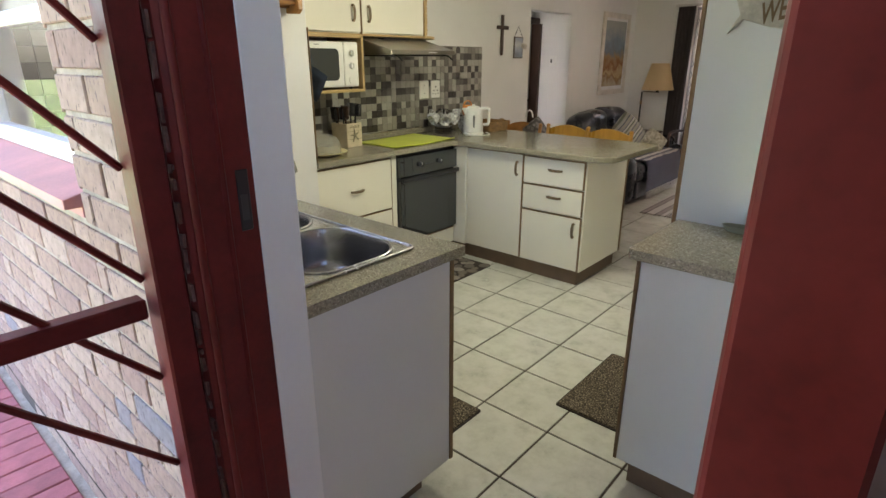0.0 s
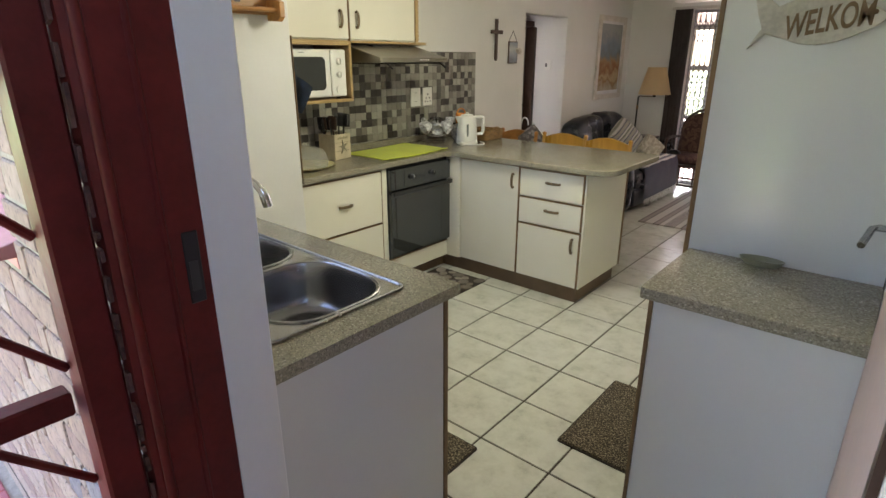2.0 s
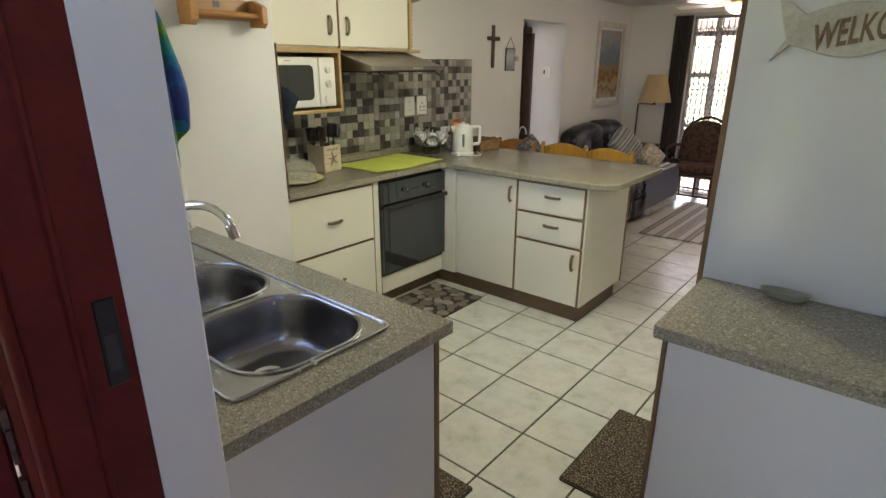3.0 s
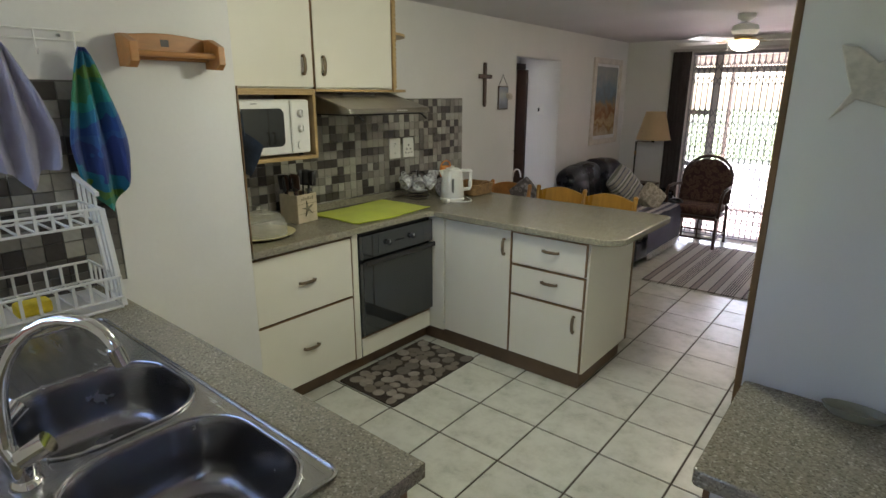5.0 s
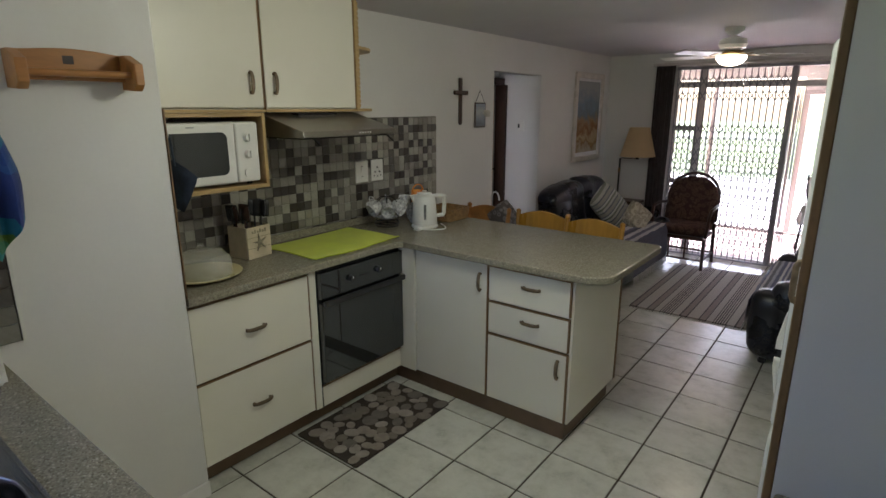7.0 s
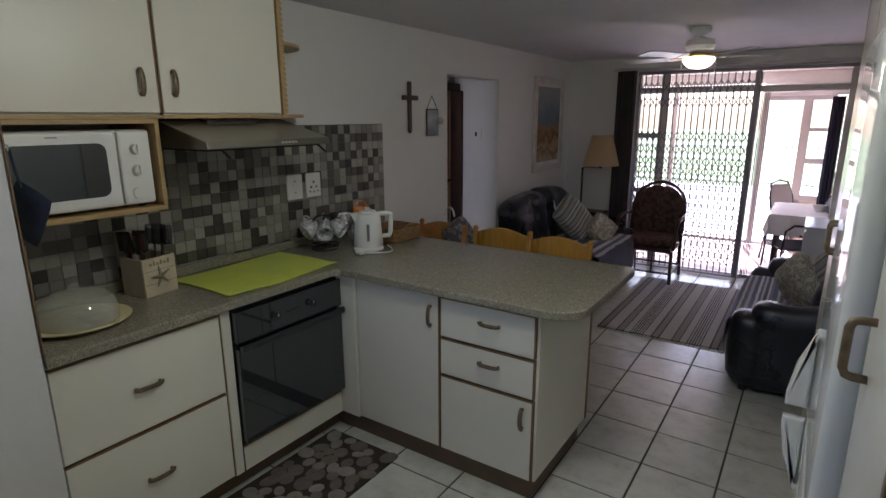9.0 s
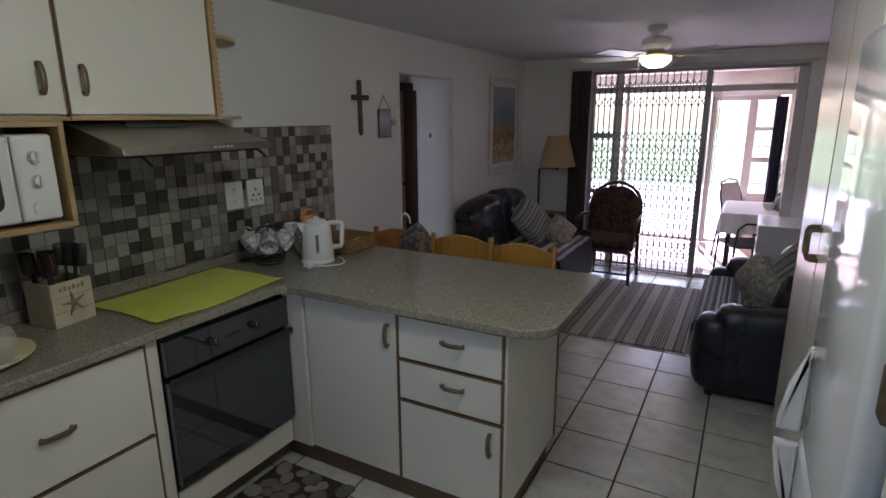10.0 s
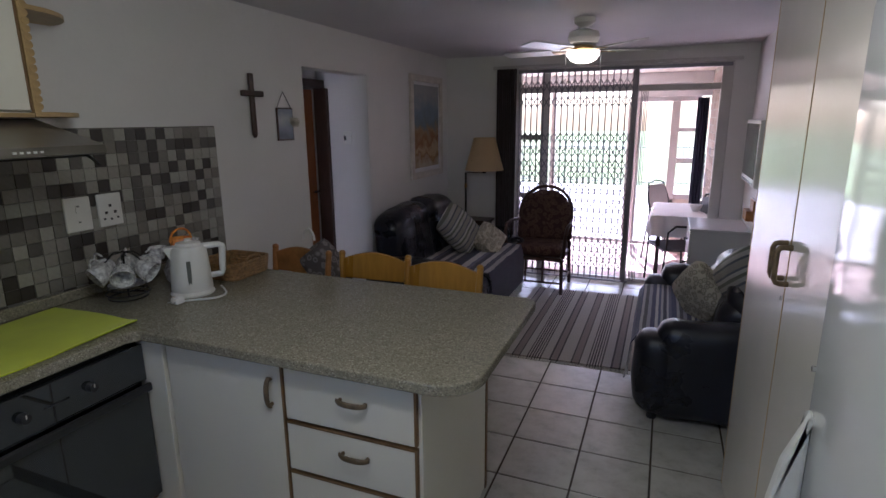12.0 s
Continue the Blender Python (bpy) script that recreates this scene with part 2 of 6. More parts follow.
def random_tones(name, stops, island=False, rough=.3, var=.25, bmpv=.2, scale=60, specks=False):
    m, nt, b = nodes_of(name)
    if island:
        src = nt.nodes.new("ShaderNodeNewGeometry").outputs["Random Per Island"]
    else:
        src = nt.nodes.new("ShaderNodeObjectInfo").outputs["Random"]
    col = ramp(nt, src, *stops, constant=True)
    n = noise_of(nt, scale, 4)
    col = mix_rgb(nt, var, col, ramp(nt, n, (.3, .45), (.7, 1.0)), "MULTIPLY")
    nt.links.new(col, b.inputs["Base Color"])
    b.inputs["Roughness"].default_value = rough
    if specks:
        sp_ = noise_of(nt, 90, 3, (1, 1, .45))
        col = mix_rgb(nt, ramp(nt, sp_, (.6, 0.0), (.68, .8)), col, (.06, .045, .045))
        nt.links.new(col, b.inputs["Base Color"])
    bump(nt, b, n, bmpv, .002)
    return m


GREYS = ((0, (.052, .044, .039)), (.2, (.105, .095, .084)), (.34, (.2, .185, .16)), (.56, (.285, .268, .232)), (.8, (.36, .345, .3)))
PALEG = mat("grey_grout", (.15, .142, .125), .9, var=.1, scale=20)
MOSAIC = random_tones("mosaic_tile", GREYS)
MOSAICJ = random_tones("mosaic_tile_joined", GREYS, True)
BRICKC = ((0, (.34, .235, .185)), (.25, (.39, .28, .225)), (.5, (.31, .205, .17)), (.7, (.4, .3, .24)), (.95, (.23, .21, .225)))
BRICK = random_tones("face_brick", BRICKC, rough=.9, var=.6, bmpv=.9, scale=30, specks=True)
BRICKJ = random_tones("face_brick_joined", BRICKC, True, rough=.9, var=.6, bmpv=.9, scale=38)

BLANKET = striped("blue_white_blanket", ((0, (.03, .035, .09)), (.2, (.62, .6, .6)), (.36, (.12, .12, .2)), (.46, (.02, .022, .06)), (.58, (.55, .53, .54)), (.7, (.06, .06, .12)), (.82, (.45, .43, .45)), (.92, (.03, .03, .08))), "X", .36, wob=.04)
BEIGE, TAUPE, BROWN = (.43, .39, .35), (.23, .19, .17), (.035, .026, .026)
FINE = tuple((.36 + .022 * k, BROWN if k % 2 == 0 else BEIGE) for k in range(12))
RUGM = striped("striped_rug", ((0, BEIGE), (.1, BROWN), (.125, TAUPE), (.23, BROWN), (.25, BEIGE)) + FINE + ((.625, BEIGE), (.74, BROWN), (.77, TAUPE), (.87, BROWN), (.895, BEIGE)), "X", .4)
PILLOWS = striped("striped_cushion", ((0, (.3, .29, .25)), (.3, (.1, .11, .13)), (.4, (.42, .4, .36)), (.6, (.16, .17, .13)), (.75, (.5, .48, .45)), (.9, (.12, .13, .16))), "Z", .12)
TOWELB = striped("blue_green_towel", ((0, (.02, .07, .27)), (.16, (.015, .16, .3)), (.3, (.02, .26, .26)), (.42, (.04, .2, .1)), (.52, (.1, .22, .04)), (.62, (.015, .17, .28)), (.75, (.025, .05, .22)), (.9, (.03, .1, .3))), "Z", .42, grain=420, wob=.9)


def floral(name, a, c, scale=26):
    m, nt, b = nodes_of(name)
    co = nt.nodes.new("ShaderNodeTexCoord")
    v = nt.nodes.new("ShaderNodeTexVoronoi"); v.inputs["Scale"].default_value = scale
    nt.links.new(co.outputs["Object"], v.inputs["Vector"])
    col = ramp(nt, v.outputs["Distance"], (.1, c), (.28, a), (.42, c), (.6, a))
    nt.links.new(col, b.inputs["Base Color"])
    b.inputs["Roughness"].default_value = .9
    bump(nt, b, noise_of(nt, 300, 2), .4, .002)
    return m


FLORAL = floral("floral_cushion", (.05, .02, .016), (.12, .07, .045), 24)
PAISLEY = floral("paisley_cushion", (.5, .46, .37), (.2, .18, .15), 34)
PEBBLE = random_tones("pebble_print", ((0, (.2, .165, .135)), (.3, (.29, .25, .21)), (.6, (.165, .14, .12)), (.8, (.34, .3, .255))), True, .85, .5, .4, 30)
MATB = mat("dark_brown_mat", (.045, .032, .024), .95, var=.3, scale=12, grain=260, bmp=.8, dist=.003)


def coir():
    m, nt, b = nodes_of("speckled_pile_mat")
    n = noise_of(nt, 150, 3)
    nt.links.new(ramp(nt, n, (.38, (.022, .016, .011)), (.52, (.085, .062, .04)), (.68, (.36, .3, .21))), b.inputs["Base Color"])
    b.inputs["Roughness"].default_value = 1
    bump(nt, b, n, 1, .006)
    return m


COIR = coir()


def painting(name, stops, axis_scale):
    m, nt, b = nodes_of(name)
    co = nt.nodes.new("ShaderNodeTexCoord")
    sep = nt.nodes.new("ShaderNodeSeparateXYZ")
    nt.links.new(co.outputs["Generated"], sep.inputs[0])
    w = nt.nodes.new("ShaderNodeMath"); w.operation = "MULTIPLY_ADD"; w.inputs[1].default_value = .45
    nt.links.new(noise_of(nt, axis_scale, 4), w.inputs[0])
    s = nt.nodes.new("ShaderNodeMath"); s.operation = "SUBTRACT"; s.inputs[1].default_value = .22
    nt.links.new(sep.outputs[2], s.inputs[0]); nt.links.new(s.outputs[0], w.inputs[2])
    nt.links.new(ramp(nt, w.outputs[0], *stops), b.inputs["Base Color"])
    b.inputs["Roughness"].default_value = .25
    return m


PICTURE = painting("seascape_print", ((.02, (.5, .42, .3)), (.14, (.3, .17, .07)), (.22, (.52, .38, .2)), (.32, (.28, .13, .05)), (.44, (.36, .24, .13)), (.56, (.2, .22, .24)), (.7, (.22, .27, .33)), (.9, (.36, .37, .37))), 9)
SHELLP = painting("shell_print", ((.1, (.18, .2, .24)), (.4, (.3, .34, .4)), (.7, (.45, .47, .48)), (.9, (.3, .34, .4))), 14)


# ---- building helpers ----
def thing(name, label, category, group="", at=(0, 0, 0), kind=""):
    ob = new(name)
    ob.empty_display_size = .05
    ob.location = at
    ob["origin_at"] = at
    return tagged(ob, label, category, group, kind)


def part(name, bm, material, parent=None, label="", smooth=False):
    """Links a bmesh, given in the world's metres, as one mesh under its thing."""
    at = Vector((0, 0, 0))
    p = parent
    while p is not None:
        at = at + p.location
        p = p.parent
    bmesh.ops.translate(bm, verts=bm.verts, vec=-at)
    if smooth:
        for f in bm.faces:
            f.smooth = True
        for e in bm.edges:
            if len(e.link_faces) == 2 and e.calc_face_angle(0) > .7:
                e.smooth = False
    me = bpy.data.meshes.new(name)
    bm.to_mesh(me)
    bm.free()
    me.materials.append(material)
    ob = new(name, me)
    if parent is not None:
        ob.parent = parent
    if label:
        ob["label"] = label
    return ob


def structure(name, bm, material, label, category, smooth=False):
    return tagged(part(name, bm, material, None, "", smooth), label, category, kind="structure")


def box(x0, x1, y0, y1, z0, z1, bevel=0, seg=1, bm=None):
    out = bm or bmesh.new()
    r = bmesh.ops.create_cube(out, size=1)
    for v in r["verts"]:
        v.co = ((x0 + x1) / 2 + v.co.x * (x1 - x0), (y0 + y1) / 2 + v.co.y * (y1 - y0), (z0 + z1) / 2 + v.co.z * (z1 - z0))
    if bevel:
        es = list({e for v in r["verts"] for e in v.link_edges})
        bmesh.ops.bevel(out, geom=es, offset=bevel, segments=seg, profile=.5, affect="EDGES")
    return out


def rod(p, q, r, seg=10, r2=None, bm=None):
    out = bm or bmesh.new()
    p, q = Vector(p), Vector(q)
    m = Matrix.Translation((p + q) / 2) @ (q - p).to_track_quat("Z", "Y").to_matrix().to_4x4()
    bmesh.ops.create_cone(out, cap_ends=True, segments=seg, radius1=r, radius2=r if r2 is None else r2, depth=(q - p).length, matrix=m)
    return out


def tube(points, r, seg=8, bm=None, closed=False):
    """A round bar swept along points."""
    out = bm or bmesh.new()
    pts = [Vector(p) for p in points]
    n = len(pts)
    rings = []
    side = None
    for i, p in enumerate(pts):
        a = pts[(i - 1) % n] if (closed or i > 0) else p
        c = pts[(i + 1) % n] if (closed or i < n - 1) else p
        d = (c - a).normalized()
        s = d.orthogonal() if side is None else side - d * side.dot(d)
        s = s.normalized()
        side = s
        t = s.cross(d)
        rr = r[i] if isinstance(r, (list, tuple)) else r
        rings.append([out.verts.new(p + s * rr * math.cos(k * math.tau / seg) + t * rr * math.sin(k * math.tau / seg)) for k in range(seg)])
    for i in range(n if closed else n - 1):
        a, c = rings[i], rings[(i + 1) % n]
        for k in range(seg):
            out.faces.new((a[k], a[(k + 1) % seg], c[(k + 1) % seg], c[k]))
    if not closed:
        out.faces.new(rings[0][::-1]); out.faces.new(rings[-1])
    bmesh.ops.recalc_face_normals(out, faces=out.faces)
    return out


def lathe(profile, at=(0, 0, 0), seg=28, bm=None, sx=1, sy=1):
    """Turns (radius, height) pairs round the z axis."""
    out = bm or bmesh.new()
    rings = [[out.verts.new((at[0] + sx * r * math.cos(k * math.tau / seg), at[1] + sy * r * math.sin(k * math.tau / seg), at[2] + z)) for k in range(seg)] for r, z in profile]
    for a, c in zip(rings, rings[1:]):
        for k in range(seg):
            out.faces.new((a[k], a[(k + 1) % seg], c[(k + 1) % seg], c[k]))
    for ring in (rings[0], rings[-1]):
        if len({tuple(v.co) for v in ring}) > 2:
            out.faces.new(ring)
    bmesh.ops.remove_doubles(out, verts=out.verts, dist=1e-5)
    bmesh.ops.recalc_face_normals(out, faces=out.faces)
    return out


def prism(outline, axis, a, c, bevel=0, bm=None):
    """An outline of (u, v) pushed along an axis from a to c: x takes (y, z), y takes (x, z), z takes (x, y)."""
    out = bm or bmesh.new()
    def place(u, v, w):
        return {"x": (w, u, v), "y": (u, w, v), "z": (u, v, w)}[axis]
    lo = [out.verts.new(place(u, v, a)) for u, v in outline]
    hi = [out.verts.new(place(u, v, c)) for u, v in outline]
    n = len(outline)
    faces = [out.faces.new(lo), out.faces.new(hi)] + [out.faces.new((lo[i], lo[(i + 1) % n], hi[(i + 1) % n], hi[i])) for i in range(n)]
    bmesh.ops.recalc_face_normals(out, faces=out.faces)
    if bevel:
        es = list({e for f in faces[:2] for e in f.edges})
        bmesh.ops.bevel(out, geom=es, offset=bevel, segments=2, profile=.5, affect="EDGES")
    return out


def rounded(x0, x1, y0, y1, r, seg=6, corners=(1, 1, 1, 1)):
    """Outline of a rectangle, with round corners where asked: low-low, high-low, high-high, low-high."""
    pts = []
    for (cx, cy, a0), on in zip(((x0, y0, 180), (x1, y0, 270), (x1, y1, 0), (x0, y1, 90)), corners):
        if not on:
            pts.append((cx, cy)); continue
        ox, oy = cx + (r if cx == x0 else -r), cy + (r if cy == y0 else -r)
        for k in range(seg + 1):
            a = radians(a0 + 90 * k / seg)
            pts.append((ox + r * math.cos(a), oy + r * math.sin(a)))
    return pts


def pillow(w, h, d, m, n=12, puff=.42, seedv=0, bm=None):
    """A stuffed cushion, w across, h high, d thick, with pinched corners and soft folds."""
    out = bm or bmesh.new()
    sides = []
    for s in (1, -1):
        g = [[None] * (n + 1) for _ in range(n + 1)]
        for i in range(n + 1):
            for j in range(n + 1):
                u, v = 2 * i / n - 1, 2 * j / n - 1
                k = max(0, (1 - u ** 4) * (1 - v ** 4)) ** puff
                wob = noise.noise(Vector((u * 1.7 + seedv, v * 1.7, s * 3))) * .16
                pin = 1 - .06 * (abs(u) * abs(v)) ** 2
                g[i][j] = out.verts.new(m @ Vector((u * w / 2 * pin, s * d / 2 * k * (1 + wob), v * h / 2 * pin)))
        for i in range(n):
            for j in range(n):
                q = (g[i][j], g[i + 1][j], g[i + 1][j + 1], g[i][j + 1])
                out.faces.new(q if s > 0 else q[::-1])
    bmesh.ops.remove_doubles(out, verts=out.verts, dist=1e-4)
    bmesh.ops.recalc_face_normals(out, faces=out.faces)
    return out


def soft_box(x0, x1, y0, y1, z0, z1, r, sag=0, wob=.008, n=4):
    """An upholstered block: rounded edges, slightly uneven faces."""
    bm = box(x0, x1, y0, y1, z0, z1)
    bmesh.ops.subdivide_edges(bm, edges=bm.edges, cuts=7, use_grid_fill=True)
    cx, cy, cz = (x0 + x1) / 2, (y0 + y1) / 2, (z0 + z1) / 2
    hx, hy, hz = (x1 - x0) / 2, (y1 - y0) / 2, (z1 - z0) / 2
    for v in bm.verts:
        p = v.co - Vector((cx, cy, cz))
        core = Vector((max(-hx + r, min(hx - r, p.x)), max(-hy + r, min(hy - r, p.y)), max(-hz + r, min(hz - r, p.z))))
        d = p - core
        if d.length > 1e-6:
            p = core + d.normalized() * r
        q = p + Vector((cx, cy, cz))
        p += p.normalized() * noise.noise(q * 4.5) * wob * 2
        v.co = p + Vector((cx, cy, cz))
    bmesh.ops.recalc_face_normals(bm, faces=bm.faces)
    return bm


def pieces(name, mesh, places, parent):
    """Objects of their own on one mesh."""
    for m in places:
        ob = new(name, mesh)
        ob.matrix_basis = m
        if parent is not None:
            ob.parent = parent


def mesh_of(name, bm, material):
    me = bpy.data.meshes.new(name)
    bm.to_mesh(me); bm.free()
    me.materials.append(material)
    return me

# ---- structure ----
H = 2.21            # ceiling
W, E1, E2 = -4.97, -1.92, -2.12   # west wall, kitchen's east wall, lounge's east wall
S0, S1 = 2.70, 2.905              # south wall: outer and inner face
N0, N1 = 9.75, 9.97               # window wall
P = -4.45                         # pier's face
floor = structure("floor", box(-6.8, -1.6, 2.70, 9.97, -.2, -.004), GROUT, "dark brown grouted floor under glazed pale tiles", "floor")
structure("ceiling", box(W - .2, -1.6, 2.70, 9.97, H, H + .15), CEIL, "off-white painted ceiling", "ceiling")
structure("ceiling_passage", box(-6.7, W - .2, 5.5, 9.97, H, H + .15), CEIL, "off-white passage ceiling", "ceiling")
structure("wall_west_kitchen", box(W - .2, W, 4.20, 7.245, 0, H), WALL, "white painted plaster wall with cross and tiles", "wall")
structure("wall_west_lounge", box(W - .13, W, 8.066, N1, 0, H), WALL, "white painted plaster wall with a framed picture", "wall")
structure("wall_over_opening", box(W - .13, W, 7.245, 8.066, 1.93, H), WALL, "white lintel over the passage opening", "wall")
structure("wall_pier", box(W - .2, P, S1, 4.222, 0, H, .004), WALL, "white painted pier beside the cooker recess", "wall")
structure("baseboard", box(P, P + .012, 3.62, 4.222, 0, .07, .003), WALL, "white skirting at the foot of the pier", "skirting")
structure("wall_east_kitchen", box(E1, E1 + .2, S1, 6.62, 0, H), WALL, "white painted plaster wall", "wall")
structure("wall_east_lounge", box(E2, E2 + .3, 6.62, N1, 0, H), WALL, "white painted plaster wall with a television", "wall")
# passage beyond the opening
structure("wall_passage_north", box(-5.71, W - .13, 8.30, 8.45, 0, H), WALL, "white passage wall with a light switch", "wall")
structure("wall_passage_south", box(-5.71, W - .2, 5.5, 5.6, 0, .06), WALL, "white passage wall under a window", "wall")
structure("wall_passage_south_head", box(-5.71, W - .2, 5.5, 5.6, 2.18, H), WALL, "white passage wall over a window", "wall")
structure("wall_bedroom_south", box(-6.5, -5.71, 7.05, 7.20, 0, H), WALL, "white wall of the room beyond", "wall")
structure("wall_passage_west", box(-5.71, -5.59, 5.5, 7.48, 0, H), WALL, "white wall beside a door", "wall")
structure("wall_passage_head", box(-5.71, -5.59, 7.48, 8.30, 1.90, H), WALL, "white wall over a door", "wall")
structure("wall_bedroom", box(-6.7, -6.5, 7.05, 9.4, 0, H), WALL, "white wall of the room beyond", "wall")
structure("wall_bedroom_north", box(-6.5, -5.71, 9.2, 9.4, 0, H), WALL, "white wall of the room beyond", "wall")
structure("wall_bedroom_east", box(-5.71, -5.59, 8.45, 9.4, 0, H), WALL, "white wall of the room beyond", "wall")
d1 = thing("door_1", "dark brown door frame with an orange-brown door ajar", "door", at=(-5.56, 7.9, 0), kind="structure")
part("door_jamb", box(-5.60, -5.475, 8.255, 8.296, 0, 1.86, .004), DARKW, d1)
part("door_jamb", box(-5.60, -5.51, 7.49, 7.56, 0, 1.86, .004), DARKW, d1)
part("door_head", box(-5.60, -5.51, 7.49, 8.296, 1.86, 1.925, .004), DARKW, d1)
leaf = part("door_leaf", box(-5.65, -5.61, 7.57, 8.253, .01, 1.85, .004), DOORO, d1, "orange-brown wooden leaf")
for z0, z1 in ((.2, .85), (1.02, 1.7)):
    part("door_panel", box(-5.612, -5.604, 7.67, 8.15, z0, z1, .003), DOORO, leaf)
part("door_handle", tube(((-5.605, 8.21, 1.0), (-5.56, 8.21, 1.0), (-5.555, 8.12, 1.0)), .009), CHROME, d1, "chrome lever")
# south wall with the back door and the kitchen window
structure("wall_south_pier", box(-3.25, -2.712, S0 + .012, S1, -.2, H), WALL, "plastered inner leaf beside the back door", "wall")
structure("wall_south_under_window", box(P - .2, -3.25, S0 + .012, S1, -.2, 1.12), WALL, "plastered inner leaf under the kitchen window", "wall")
structure("wall_south_west", box(-8.2, -4.40, S0 + .012, S1, -.2, H), WALL, "plastered inner leaf of the outer wall", "wall")
structure("wall_south_over", box(-4.40, -1.6, S0 + .012, S1, 2.12, H + .15), WALL, "plastered lintel over door and window", "wall")
structure("wall_south_east", box(-1.908, -1.0, S0 + .012, S1, -.2, H), WALL, "plastered inner leaf beside the back door", "wall")
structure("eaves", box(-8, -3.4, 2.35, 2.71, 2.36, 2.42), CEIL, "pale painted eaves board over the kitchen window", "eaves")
# roof and walls out of view, added to cut daylight at the back door
structure("porch_roof", box(-3.4, -.9, -.6, 2.71, 2.36, 2.44), DARKW, "unseen dark roof added to shade the back door", "porch roof")
structure("wall_porch_east", box(-1.1, -.9, -.6, 2.69, -.2, 1.92), MORTAR, "unseen wall added to hold back the yard's daylight", "wall")
structure("wall_porch_west", box(-2.66, -2.5, -.6, 1.5, -.2, 2.36), MORTAR, "unseen wall added to hold back the yard's daylight", "wall")
structure("wall_porch_south", box(-2.5, -.9, -.8, -.6, -.2, 2.36), MORTAR, "unseen wall added to hold back the yard's daylight", "wall")

win = thing("window_1", "white framed kitchen window in a brick reveal", "window", at=(-3.8, 2.8, 1.2), kind="structure")
for nm, x0, x1, z0, z1 in (("window_frame", -3.31, -3.25, 1.2, 2.12), ("window_frame", -4.40, -4.34, 1.2, 2.12), ("window_frame", -4.34, -3.31, 1.2, 1.255), ("window_frame", -4.34, -3.31, 2.06, 2.12), ("mullion", -3.50, -3.455, 1.255, 2.06), ("mullion", -4.34, -3.50, 1.56, 1.60)):
    part(nm, box(x0, x1, 2.775, 2.825, z0, z1, .006), WHITEF, win)
for x0, x1 in ((-4.34, -3.5), (-3.455, -3.31)):
    p = part("pane", box(x0, x1, 2.797, 2.803, 1.255, 2.06), PANE, win)
    p.visible_shadow = False
part("window_sill", prism(((2.665, 1.145), (2.665, 1.168), (2.78, 1.2), (2.78, 1.12), (2.70, 1.12), (2.70, 1.145)), "x", -4.44, -3.262, .003), PINKP, win, "pink painted sloping sill")

# red steel frame of the back door
fr = thing("door_2", "oxide red steel frame of the open back door", "door frame", at=(-2.31, 2.75, 0), kind="structure")
def jamb(x, s):
    return ((x, 2.822), (x, 2.722), (x - s * .002, 2.714), (x - s * .006, 2.705), (x - s * .012, 2.698), (x - s * .036, 2.695), (x - s * .036, 2.699), (x - s * .012, 2.728), (x - s * .012, 2.822))
part("jamb", prism(jamb(-2.706, 1), "z", -.06, 2.08), RED, fr)
part("jamb", prism(jamb(-1.911, -1), "z", -.06, 2.08), RED, fr)
part("head", box(-2.706, -1.911, 2.70, 2.806, 2.04, 2.12, .008, 2), RED, fr)
part("stop", box(-2.712, -2.7025, 2.762, 2.772, 0, 2.04, .003), RED, fr)
WORN = mat("worn_primer", (.13, .06, .045), .85, var=.3, scale=30, bmp=.6, dist=.002)
chips = bmesh.new()
rnd = random.Random(21)
z = .05
while z < 2.0:
    h = rnd.uniform(.006, .05)
    prism([(x + rnd.uniform(-.003, .003), q + rnd.uniform(-.004, .004)) for x, q in ((-2.733, z), (-2.721, z), (-2.721, z + h), (-2.733, z + h))], "y", 2.6905, 2.6955, 0, chips)
    z += h + rnd.uniform(.004, .03)
part("chipped_edge", chips, WORN, fr, "chipped paint showing brown primer")
part("bead", tube([(-2.704, 2.712, -.05 + 2.12 * k / 6) for k in range(7)], .007, 10), RED, fr, "rounded lip of the steel frame", True)
part("strike_plate", box(-2.708, -2.7045, 2.788, 2.812, 1.18, 1.29, .002), BLACKM, fr, "worn dark strike plate")
part("strike_hole", box(-2.7055, -2.7038, 2.793, 2.806, 1.20, 1.245), BLACKP, fr)
part("gate_post", box(-1.897, -1.815, 2.655, 2.698, -.06, 2.08, .004), RED, fr, "red steel gate post")
part("threshold", box(-2.706, -1.911, 2.70, 3.012, -.02, -.001, .002), PINKP, fr)
structure("reveal", box(-2.712, -2.704, 2.822, 2.907, 0, 2.12, .002), WALL, "white plastered reveal of the back door", "reveal")
structure("reveal", box(-1.918, -1.909, 2.822, 2.907, 0, 2.12, .002), WALL, "white plastered reveal of the back door", "reveal")

bd = thing("door_3", "faded brown back door folded open against the wall", "door", at=(-1.92, 3.4, 0), kind="structure")
part("door_leaf", box(-1.9255, -1.9205, 2.95, 3.945, .01, 2.03), MAUVE, bd)
part("door_edge", box(-1.927, -1.9205, 2.92, 2.949, .01, 2.03), DARKW, bd, "dark brown hinge edge")

